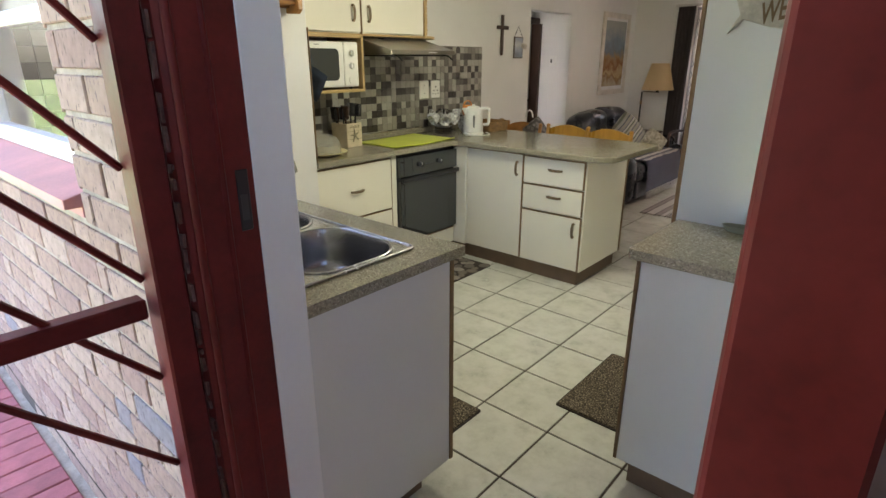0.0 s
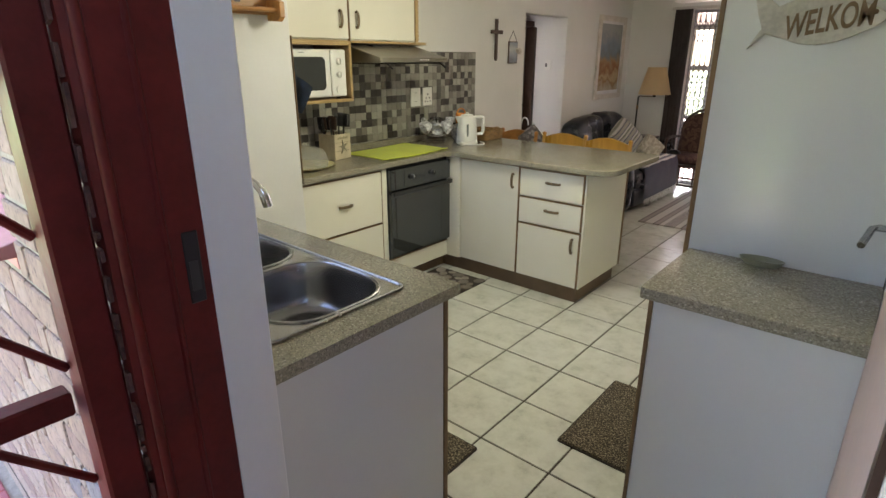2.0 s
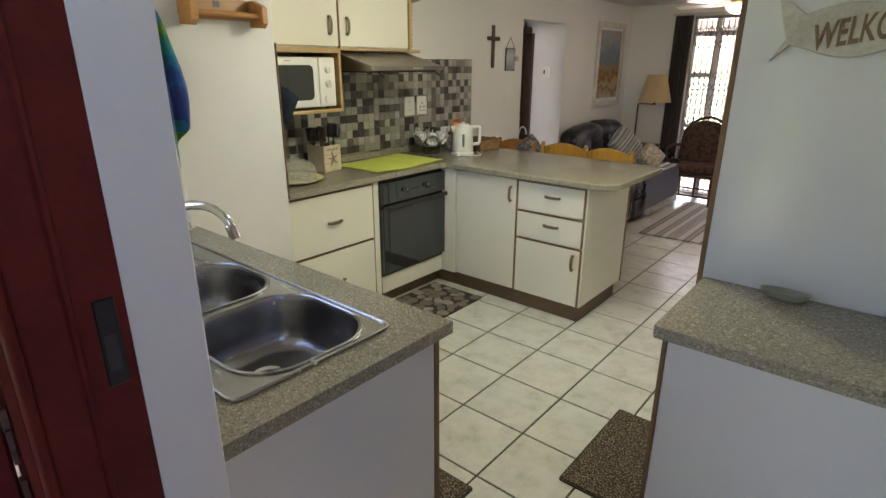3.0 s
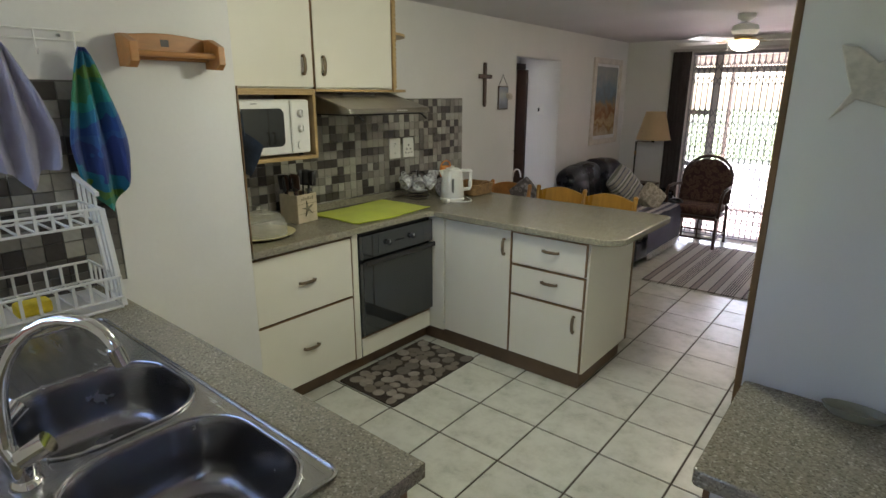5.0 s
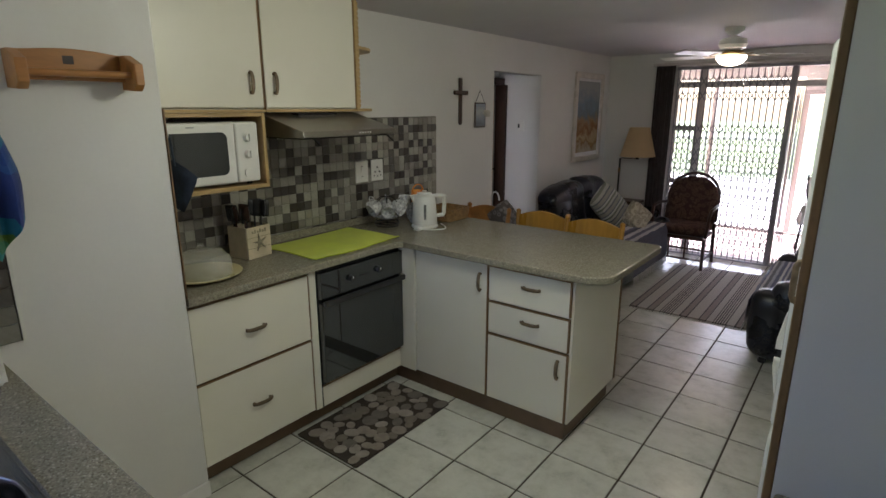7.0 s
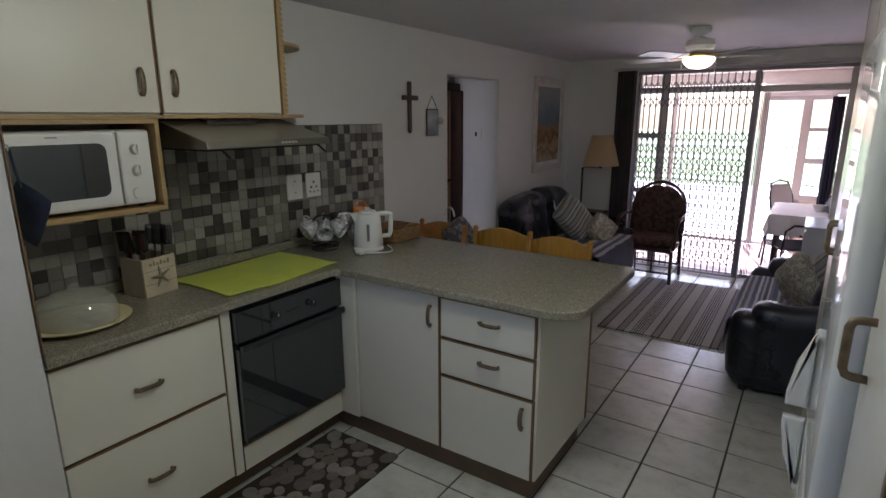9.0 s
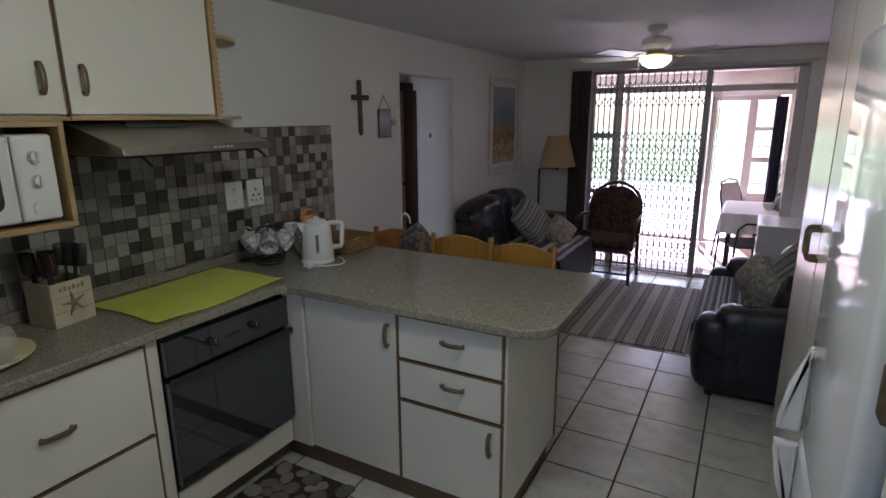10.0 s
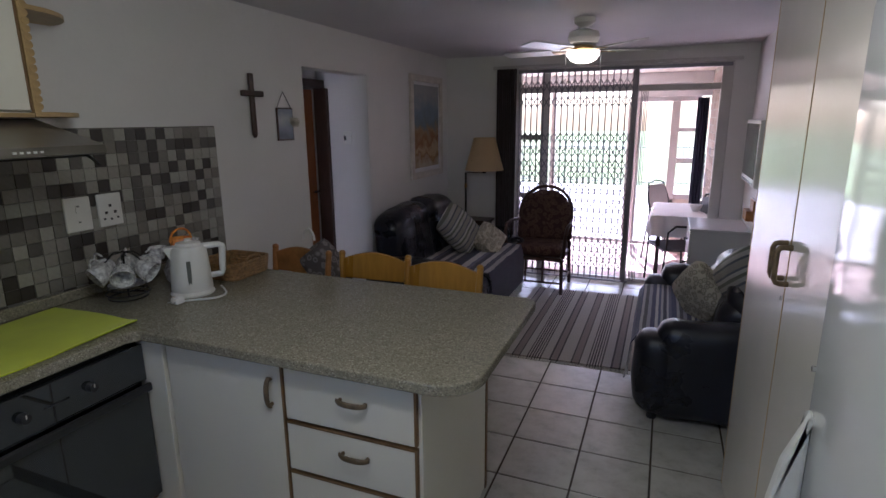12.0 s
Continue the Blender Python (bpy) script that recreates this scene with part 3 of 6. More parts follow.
# security gate, swung open at a right angle to the wall
gate = thing("security_gate", "oxide red iron security gate with slanting bars, open", "gate", at=(-2.78, 2.66, 0))
GX = -2.78
part("stile", box(GX - .008, GX + .05, 2.640, 2.691, .02, 2.0, .004), RED, gate)
part("stile", box(GX - .02, GX + .02, 1.87, 1.91, .02, 2.0, .003), RED, gate)
for z in (.04, 1.068, 1.98):
    part("rail", box(GX - .018, GX + .018, 1.91, 2.632, z - .018, z + .018, .003), RED, gate)
for k in range(-3, 9):
    za, zb = .735 + .19 * k, .735 + .19 * k + .81
    ya, yb = 2.638, 1.90
    if za < .05:
        ya, za = ya - (.05 - za) / (zb - za) * (ya - yb), .05
    if zb > 1.97:
        yb, zb = ya - (1.97 - za) / (zb - za) * (ya - yb), 1.97
    if zb > za + .08:
        part("bar", rod((GX, ya, za), (GX, yb, zb), .0065, 8), RED, gate)
for z in (.35, 1.6):
    part("hinge", rod((-2.762, 2.678, z), (-2.762, 2.678, z + .09), .011, 10), RED, gate)

# ground outside the back door
structure("ground", box(-60, 60, -40, 90, -.30, -.20), GRASS, "mown garden grass reaching to the horizon", "ground")
pv = structure("pavement", box(-8, 2, -1.0, 2.70, -.2, -.078), MORTAR, "pink brick paving by the back door", "paving")

# window wall of the lounge
structure("wall_north_west", box(W - .2, -4.22, N0, N1, 0, H), WALL, "white painted wall beside the glass doors", "wall")
structure("wall_north_east", box(-2.30, E2 + .3, N0, N1, 0, H), WALL, "white painted wall beside the glass doors", "wall")
structure("wall_north_over", box(-4.22, -2.30, N0, N1, 2.075, H), WALL, "white lintel over the glass doors", "wall")
structure("trim", box(-4.46, -2.24, N0 - .035, N0 - .002, 2.075, 2.105, .004), ALU, "thin curtain rail under the ceiling", "curtain rail")
gd = thing("window_2", "pale framed sliding glass doors with fanlights and sidelight", "glass door", at=(-3.26, N0, 0), kind="structure")
Y0, Y1 = N0 + .02, N0 + .075
for nm, x0, x1, z0, z1 in (("frame_post", -4.22, -4.175, .0, 2.075), ("frame_post", -3.976, -3.898, .0, 2.03), ("frame_post", -3.133, -3.074, .0, 2.03), ("frame_post", -2.389, -2.30, 0, 2.03),
                           ("frame_head", -4.175, -2.30, 2.03, 2.075), ("transom", -4.175, -3.976, 1.84, 1.905), ("transom", -3.898, -3.133, 1.84, 1.905), ("transom", -3.074, -2.389, 1.835, 1.895),
                           ("glazing_bar", -4.175, -3.976, 1.39, 1.44), ("glazing_bar", -4.175, -3.976, .80, .85), ("sill_track", -4.175, -2.389, 0, .035)):
    part(nm, box(x0, x1, Y0, Y1, z0, z1, .005), ALU, gd)
for x0, x1, z0, z1 in ((-4.175, -3.976, 1.44, 1.84), (-4.175, -3.976, .85, 1.39), (-4.175, -3.976, .035, .80), (-4.175, -3.976, 1.905, 2.03), (-3.898, -3.133, 1.905, 2.03), (-3.074, -2.389, 1.895, 2.03)):
    p = part("pane", box(x0, x1, Y0 + .025, Y0 + .03, z0, z1), PANE, gd)
    p.visible_shadow = False

# folding trellis gate across the glass doors
tg = thing("trellis_gate", "grey steel folding security gate, drawn across", "gate", at=(-3.6, 9.69, 0))
part("track", box(-4.19, -2.32, 9.68, 9.70, 2.025, 2.055, .002), GATEM, tg)
part("track", box(-4.19, -3.05, 9.68, 9.70, .012, .03, .002), GATEM, tg)
bar = mesh_of("bar", box(-.0055, .0055, -.004, .004, 0, 1.99), GATEM)
n_bars, gx0, gx1 = 19, -4.175, -3.115
step = (gx1 - gx0) / (n_bars - 1)
pieces("bar", bar, [pose(gx0 + step * i + 3.6, .0, .033) for i in range(n_bars)], tg)
for sgn in (1, -1):
    strip = mesh_of("lattice_strip", box(-step / 2, step / 2, -.0015, .0015, -.0095, .0095), GATEM)
    for v in strip.vertices:
        v.co.z += sgn * v.co.x / step * .1
    spots = []
    for zc in (.17, .27, .37, .47, .57, .67, .76, .85, .95, 1.06, 1.16, 1.28, 1.41, 1.75, 1.90):
        for i in range(n_bars - 1):
            spots.append(pose(gx0 + step * (i + .5) + 3.6, -.006 * sgn, zc))
    pieces("lattice_strip", strip, spots, tg)
part("lock_stile", box(-3.108, -3.075, 9.675, 9.71, .03, 2.03, .003), GATEM, tg)
tg2 = thing("trellis_gate", "grey steel folding gate leaf, pushed aside in a bundle", "gate", at=(-3.0, 9.69, 0))
for i, dx in enumerate((0, .013, .028, .04, .055)):
    part("bar", box(-3.045 + dx, -3.038 + dx, 9.675 + .006 * (i % 2), 9.70, .03, 1.83), GATEM, tg2)

# veranda beyond
vf = structure("veranda_floor", box(-5.4, -1.9, N1, 12.75, -.3, -.106), MORTAR, "terracotta paved veranda floor in daylight", "floor")
structure("veranda_ceiling", box(-5.4, -1.9, N1, 12.2, 2.16, 2.28), VWALL, "peach painted veranda ceiling", "ceiling")
structure("veranda_beam", box(-5.2, -3.2, 11.95, 12.1, 2.02, 2.157), WHITEF, "white painted beam over the open side of the veranda", "beam")
structure("veranda_lintel", box(-3.198, -2.31, 11.95, 12.1, 1.86, 2.157), WHITEF, "white painted lintel over the veranda window", "lintel")
vb = structure("veranda_wall_east", box(-2.31, -1.95, N1, 12.1, -.3, 2.157), MORTAR, "face brick side wall of the veranda", "wall")
structure("veranda_wall_west", box(-5.4, -5.2, N1, 12.1, -.2, 2.157), VWALL, "peach plastered side wall of the veranda", "wall")
vw = thing("window_3", "white framed veranda windows and open door", "window", at=(-2.8, 12, 0), kind="structure")
for nm, x0, x1, z0, z1 in (("frame_post", -3.20, -3.13, -.05, 1.799), ("frame_post", -2.76, -2.66, -.05, 1.799), ("frame_post", -2.47, -2.42, .55, 1.799), ("glazing_bar", -2.66, -2.47, 1.42, 1.47), ("glazing_bar", -2.66, -2.47, 1.02, 1.09), ("glazing_bar", -2.66, -2.47, .55, .62), ("frame_head", -3.2, -2.42, 1.80, 1.86), ("frame_post", -3.29, -3.25, 0, 1.8), ("frame_post", -4.3, -4.24, 0, 2.02), ("frame_post", -5.2, -5.14, 0, 2.02)):
    part(nm, box(x0, x1, 12.0, 12.06, z0, z1, .005), ALU, vw)
for x0, x1, z0, z1 in ((-2.66, -2.47, 1.47, 1.80), (-2.66, -2.47, 1.09, 1.42), (-2.66, -2.47, .62, 1.02)):
    p = part("pane", box(x0, x1, 12.025, 12.03, z0, z1), PANE, vw)
    p.visible_shadow = False
structure("veranda_wall_low", box(-2.70, -2.31, 12.0, 12.1, -.2, .55), VWALL, "peach plastered wall under the veranda window", "wall")
structure("garden_path", box(-9, 3, 12.1, 18.8, -.2, -.06), PAVE, "pale concrete terrace in full sun", "terrace")

# garden: fence, bushes, far trees
fence = thing("garden_fence", "grey steel palisade fence across the garden", "fence", at=(-4, 19.5, -.2))
rodm = mesh_of("picket", rod((0, 0, 0), (0, 0, 1.25), .008, 6), GATEM)
pieces("picket", rodm, [pose(-5 + .13 * i, 0, 0) for i in range(90)], fence)
for z in (.15, 1.05):
    part("fence_rail", box(-9.2, 3, 19.48, 19.52, z - .2, z - .175), GATEM, fence)


def bush(at, rx, rz, n, seedv, nm="bush", label="rounded green garden bush with small leaves"):
    rnd = random.Random(seedv)
    b = thing(nm, label, nm, "garden bushes", at)
    stem = rod(at, (at[0], at[1], at[2] + rz * .9), .03, 6, .012)
    for k in range(5):
        a = k * 1.26
        rod((at[0], at[1], at[2] + rz * .3), (at[0] + rx * .6 * math.cos(a), at[1] + rx * .6 * math.sin(a), at[2] + rz * 1.1), .015, 5, .005, stem)
    part("trunk", stem, TRUNK, b)
    verts, faces = [], []
    for _ in range(n):
        u, v = rnd.uniform(0, math.tau), rnd.uniform(-.7, 1)
        rr = rnd.uniform(.55, 1.0) ** .5 * (1 + .28 * noise.noise(Vector((math.cos(u) * 1.6, math.sin(u) * 1.6, v * 2 + seedv))))
        c = Vector((at[0] + rx * rr * math.cos(u) * math.sqrt(max(0, 1 - v * v)), at[1] + rx * rr * math.sin(u) * math.sqrt(max(0, 1 - v * v)), at[2] + rz * (.95 + rr * v)))
        d = Vector((rnd.gauss(0, 1), rnd.gauss(0, 1), rnd.gauss(0, 1))).normalized()
        s = d.orthogonal().normalized()
        L = rnd.uniform(.05, .1) * max(1, rx)
        k = len(verts)
        verts += [tuple(c - d * L), tuple(c + s * L * .45), tuple(c + d * L), tuple(c - s * L * .45)]
        faces.append((k, k + 1, k + 2, k + 3))
    me = bpy.data.meshes.new("crown")
    me.from_pydata([tuple(Vector(v) - Vector(at)) for v in verts], [], faces)
    me.materials.append(LEAF)
    ob = new("crown", me)
    ob.parent = b


for i, (x, y, rx, rz) in enumerate(((-2.0, 14.2, .42, .42), (-1.2, 19.2, .9, .5))):
    bush((x, y, -.2), rx, rz, 2200, i)

# ---- kitchen ----
def bow_handle(p, along, out, length=.105):
    """A flat, slightly arched bar handle on two feet: centre, direction, way it stands off."""
    p, a, o = Vector(p), Vector(along), Vector(out)
    side = a.cross(o)
    bm = bmesh.new()
    rings = []
    for k in range(9):
        u = k / 8 * 2 - 1
        w = .0085 * (1 - .25 * u ** 4)
        off = .026 - .009 * u ** 4 - .006 * u * u
        c = p + a * (u * length / 2) + o * off
        rings.append([bm.verts.new(c + side * (w * i) + o * (.0045 * j)) for i, j in ((-1, -.7), (-.6, -1), (.6, -1), (1, -.7), (1, .5), (.55, 1), (-.55, 1), (-1, .5))])
    for g, h in zip(rings, rings[1:]):
        for i in range(8):
            bm.faces.new((g[i], g[(i + 1) % 8], h[(i + 1) % 8], h[i]))
    bm.faces.new(rings[0]); bm.faces.new(rings[-1])
    for u in (-.82, .82):
        rod(p + a * (u * length / 2), p + a * (u * length / 2) + o * .018, .0065, 10, None, bm)
    bmesh.ops.recalc_face_normals(bm, faces=bm.faces)
    return bm


def west_front(parent, nm, y0, y1, z0, z1, x, handle=None):
    """A drawer or door front that faces east, with brown edging round it."""
    d = part(nm, box(x - .017, x, y0, y1, z0, z1, .0015), LAM, parent)
    part("edging", box(x - .016, x + .0008, y0, y1, z1 - .0002, z1 + .006), EDGE, d, "brown edge strip")
    part("edging", box(x - .016, x + .0008, y1 - .0002, y1 + .005, z0, z1), EDGE, d, "brown edge strip")
    if handle:
        (hy, hz), way = handle
        part("handle", bow_handle((x, hy, hz), (0, 1, 0) if way == "h" else (0, 0, 1), (1, 0, 0)), HANDLE, d, "bronze bow handle", True)
    return d


def south_front(parent, nm, x0, x1, z0, z1, y, handle=None):
    d = part(nm, box(x0, x1, y, y + .017, z0, z1, .0015), LAM, parent)
    part("edging", box(x0, x1, y - .0008, y + .016, z1 - .0002, z1 + .007), EDGE, d, "brown edge strip")
    part("edging", box(x1 - .0002, x1 + .007, y - .0008, y + .016, z0, z1 + .007), EDGE, d, "brown edge strip")
    if handle:
        (hx, hz), way = handle
        part("handle", bow_handle((hx, y, hz), (1, 0, 0) if way == "h" else (0, 0, 1), (0, -1, 0)), HANDLE, d, "bronze bow handle", True)
    return d


# drawer unit beside the pier
XF = -4.47
du = thing("drawer_unit", "cream laminate unit with two deep drawers", "kitchen cabinet", at=(-4.7, 4.57, 0))
part("carcass", box(W + .003, XF - .02, 4.226, 4.878, .105, .862), LAM, du)
west_front(du, "drawer", 4.232, 4.828, .115, .497, XF, ((4.525, .312), "h"))
west_front(du, "drawer", 4.232, 4.828, .512, .842, XF, ((4.525, .677), "h"))
part("end_strip", box(XF - .019, XF - .002, 4.838, 4.88, .105, .862, .002), LAM, du)
part("plinth", box(XF - .09, XF - .075, 4.226, 5.54, .002, .105), PLINTH, du, "brown kickboard")

# built-in oven
ov = thing("oven", "built-in oven with black glass door and control panel", "oven", at=(-4.7, 5.2, 0))
XO = -4.442
part("housing", box(W + .003, XO - .03, 4.884, 5.484, .105, .862), BLACKM, ov)
dr = part("oven_door", box(XO - .028, XO + .002, 4.886, 5.482, .25, .682, .004, 2), BLACKG, ov)
part("oven_handle", box(XO + .012, XO + .03, 4.888, 5.48, .672, .702, .006, 2), BLACKP, dr, "full-width black handle")
for y in (4.9, 5.465):
    part("handle_foot", box(XO, XO + .014, y - .008, y + .008, .679, .694), BLACKP, dr)
cp = part("control_panel", box(XO - .028, XO + .002, 4.886, 5.482, .706, .842, .003, 2), BLACKG, ov)
for y in (5.08, 5.283):
    part("knob", rod((XO + .001, y, .775), (XO + .024, y, .775), .017, 16, .014), BLACKP, cp, "", True)
    part("knob_mark", box(XO + .0242, XO + .0252, y - .0015, y + .0015, .776, .789), WPLAS, cp)
part("panel_seam", box(XO + .0015, XO + .0028, 5.005, 5.009, .712, .838), BLACKP, cp)
for y in (5.08, 5.283):
    part("knob_ring", lathe(((.018, 0), (.023, 0), (.022, .003), (.018, .003)), (0, 0, 0), 20), CHROME, cp)
    ring = bpy.data.objects[[c.name for c in cp.children if c.name.startswith("knob_ring")][-1]]
    ring.matrix_basis = pose(XO + .002 - ov.location.x, y - ov.location.y, .775, 0, 90, 0)
part("label_bar", box(XO + .0022, XO + .0032, 5.14, 5.215, .769, .775), BLACKP, cp)
part("lower_panel", box(XF - .03, XF + .001, 4.884, 5.484, .108, .222, .002), LAM, ov, "cream panel under the oven")
part("lower_edge", box(XF - .03, XF + .0018, 4.884, 5.484, .222, .23), EDGE, ov)

# peninsula
pu = thing("peninsula_cabinet", "cream laminate cabinet with a door, two drawers and a small door", "kitchen cabinet", at=(-3.9, 5.75, 0))
part("corner_filler", box(XF - .02, -4.356, 5.488, 5.515, .105, .862, .002), LAM, pu)
part("carcass", box(-4.45, -3.405, 5.518, 5.965, .105, .862), LAM, pu)
part("end_panel", box(-3.404, -3.386, 5.512, 6.12, .105, .862, .002), LAM, pu)
part("end_edging", box(-3.404, -3.383, 6.12, 6.14, .105, .862), EDGE, pu, "brown edge strip")
part("back_panel", box(-4.45, -3.405, 5.966, 5.982, .105, .862), LAM, pu)
YF = 5.497
south_front(pu, "cabinet_door", -4.348, -3.866, .112, .852, YF, ((-3.905, .755), "v"))
south_front(pu, "drawer", -3.853, -3.404, .672, .846, YF, ((-3.605, .777), "h"))
south_front(pu, "drawer", -3.853, -3.404, .492, .655, YF, ((-3.605, .595), "h"))
south_front(pu, "cabinet_door", -3.853, -3.404, .112, .475, YF, ((-3.445, .395), "v"))
part("plinth", box(-4.56, -3.412, 5.53, 5.545, .002, .105), PLINTH, pu, "brown kickboard")
part("plinth", box(-3.426, -3.412, 5.545, 6.10, .002, .105), PLINTH, pu, "brown kickboard")

# worktops
wt1 = thing("worktop", "speckled beige granite-look worktop with rounded peninsula end", "worktop", at=(-4.3, 5.5, .865))
r = .13
outline = [(W + .002, 4.224), (XF + .034, 4.224), (XF + .034, 5.42), (XF + .06, 5.458)]
outline += [(-3.22 - r + r * math.sin(radians(a)), 5.458 + r - r * math.cos(radians(a))) for a in range(0, 91, 9)]
outline += [(-3.22 - .05 + .05 * math.cos(radians(a)), 6.27 - .05 + .05 * math.sin(radians(a))) for a in range(0, 91, 15)]
outline += [(W + .002, 6.27)]
part("slab", prism(outline, "z", .864, .9, .006), TOP, wt1)
part("upstand", box(W + .012, W + .03, 4.224, 6.27, .9, .945, .004), TOP, wt1)

# wall cupboards, open niche, hood
def upper(nm, y0, y1, hy, label):
    c = thing(nm, label, "wall cupboard", "wall cupboards", at=(-4.84, (y0 + y1) / 2, 1.62))
    part("carcass", box(W + .003, -4.733, y0, y1, 1.625, H - .003), LAM, c)
    west_front(c, "cupboard_door", y0 + .004, y1 - .008, 1.633, H - .012, -4.712, ((hy, 1.745), "v"))
    part("bottom_edge", box(W + .003, -4.711, y0, y1, 1.612, 1.6245), WOODY, c, "light wood edge")
    return c


upper("wall_cupboard", 4.226, 4.838, 4.765, "cream wall cupboard door over the microwave niche")
upper("wall_cupboard", 4.842, 5.43, 4.895, "cream wall cupboard door over the cooker hood")
part("side_edge", box(-4.734, -4.7105, 4.8385, 4.8415, 1.62, H), EDGE, bpy.data.objects["wall_cupboard"])
cs = thing("corner_shelf", "small light wood corner shelves at the cupboard's end", "shelf", at=(-4.85, 5.5, 1.62))
for z in (1.612, 1.945):
    pts = [(W + .003, 5.434)] + [(W + .003 + .255 * math.cos(radians(a)), 5.434 + .27 * math.sin(radians(a))) for a in range(0, 91, 10)]
    part("shelf_board", prism(pts, "z", z, z + .016, .002), WOODY, cs)
part("edge_board", box(-4.724, -4.709, 5.4315, 5.452, 1.628, H - .003), WOODY, cs)
scallop = mesh_of("scallop", rod((-.007, 0, 0), (.007, 0, 0), .0125, 10), WOODY)
pieces("scallop", scallop, [pose(-4.7155 + .0012 * (k % 2) - cs.location.x, 5.449 - cs.location.y, 1.645 + .024 * k - cs.location.z) for k in range(23)], cs)

ni = thing("microwave_niche", "open light wood box shelf for the microwave", "shelf", at=(-4.8, 4.5, 1.28))
part("shelf_board", box(W + .003, -4.62, 4.226, 4.765, 1.272, 1.29, .002), WOODY, ni)
part("side_board", box(W + .003, -4.62, 4.749, 4.766, 1.29, 1.611, .002), WOODY, ni)
part("top_rail", box(-4.733, -4.62, 4.226, 4.749, 1.594, 1.611, .002), WOODY, ni)
part("pier_edge", box(-4.46, -4.443, 4.222, 4.226, .9, 1.63), EDGE, ni)

mw = thing("microwave", "white microwave oven with dark window and dials", "microwave", at=(-4.78, 4.49, 1.29))
XM = -4.635
part("body", box(W + .03, XM - .02, 4.255, 4.735, 1.302, 1.572, .006, 2), WPLAS, mw)
md = part("door", box(XM - .02, XM, 4.257, 4.615, 1.304, 1.57, .012, 3), WPLAS, mw)
part("window_pane", prism(rounded(4.275, 4.575, 1.345, 1.53, .03), "x", XM - .001, XM + .0015), BLACKG, md, "dark door window")
part("badge", box(XM, XM + .0015, 4.395, 4.43, 1.55, 1.555), mat("grey_print", (.3, .3, .3), .5), md)
mp = part("control_panel", box(XM - .02, XM - .002, 4.619, 4.733, 1.304, 1.57, .01, 3), WPLAS, mw)
for z in (1.505, 1.43):
    part("dial", rod((XM - .002, 4.675, z), (XM + .018, 4.675, z), .02, 20, .017), WPLAS, mp, "", True)
    part("dial_grip", box(XM + .017, XM + .026, 4.671, 4.679, z - .016, z + .016, .002), WPLAS, mp)
part("open_button", prism(rounded(4.65, 4.7, 1.325, 1.365, .016), "x", XM - .002, XM + .004), WPLAS, mp)
for y in (4.29, 4.70):
    part("foot", rod((XM - .05, y, 1.29), (XM - .05, y, 1.303), .012, 10), BLACKP, mw)

hd = thing("cooker_hood", "grey steel cooker hood with sloping front", "cooker hood", at=(-4.7, 5.14, 1.5))
prof = [(W + .014, 1.608), (-4.78, 1.608), (-4.455, 1.525), (-4.447, 1.50), (-4.47, 1.496), (W + .014, 1.496)]
part("canopy", prism(prof, "y", 4.845, 5.47, .004), HOODM, hd)
part("vent_grille", box(-4.772, -4.70, 5.02, 5.27, 1.598, 1.6045), BLACKM, hd)
for i in range(8):
    hb = box(-.003, .003, 5.025, 5.265, -.002, .002)
    bmesh.ops.transform(hb, matrix=pose(-4.77 + i * .009, 0, 1.6055 - i * .0023), verts=hb.verts)
    part("slat", hb, HOODM, hd)
for i in range(5):
    part("button", box(-4.4495, -4.445, 5.19 + .018 * i, 5.199 + .018 * i, 1.509, 1.515), WPLAS, hd)
for y in (4.93, 5.43):
    part("visor_bracket", tube(((-4.50, y, 1.497), (-4.47, y, 1.482), (-4.44, y, 1.462)), .005, 6), BLACKP, hd)
part("filter", box(W + .04, -4.50, 4.88, 5.44, 1.488, 1.4962), BLACKM, hd)

# sockets, cross, plaque
def plate(nm, y, label, holes):
    s = thing(nm, label, nm.replace("_", " "), at=(W + .014, y, 1.235))
    part("plate", box(W + .013, W + .022, y - .054, y + .054, 1.168, 1.305, .004, 2), WPLAS, s)
    for dy, dz, w, h in holes:
        part("rocker" if w > .012 else "pin_hole", box(W + .0215, W + .024, y + dy - w / 2, y + dy + w / 2, 1.236 + dz - h / 2, 1.236 + dz + h / 2), BLACKP if w < .012 else WPLAS, s)


plate("light_switch", 5.678, "white isolator switch plate on the mosaic tiles", ((0, .02, .02, .028), (0, .033, .011, .006), (.0, -.03, .01, .004)))
plate("wall_socket", 5.815, "white triple-pin wall socket on the mosaic tiles", ((-.02, -.01, .011, .011), (.02, -.01, .011, .011), (0, .018, .011, .012), (-.03, -.035, .008, .008), (.03, -.035, .008, .008), (0, -.038, .008, .008)))

cr = thing("wall_cross", "dark wooden cross on the white wall", "cross", at=(W, 6.77, 1.67))
part("upright", box(W + .001, W + .02, 6.737, 6.771, 1.525, 1.852, .004), DARKW, cr)
part("foot_taper", prism(((6.737, 1.525), (6.771, 1.525), (6.754, 1.503)), "x", W + .001, W + .02), DARKW, cr)
part("crossbar", box(W + .001, W + .024, 6.672, 6.842, 1.728, 1.76, .004), DARKW, cr)
hp = thing("hanging_plaque", "small shell picture hung on a cord", "plaque", at=(W, 7.03, 1.58))
part("board", box(W + .003, W + .014, 6.955, 7.105, 1.478, 1.672, .002), DARKW, hp)
part("print", box(W + .014, W + .0155, 6.963, 7.097, 1.486, 1.664), SHELLP, hp, "grey blue seaside print")
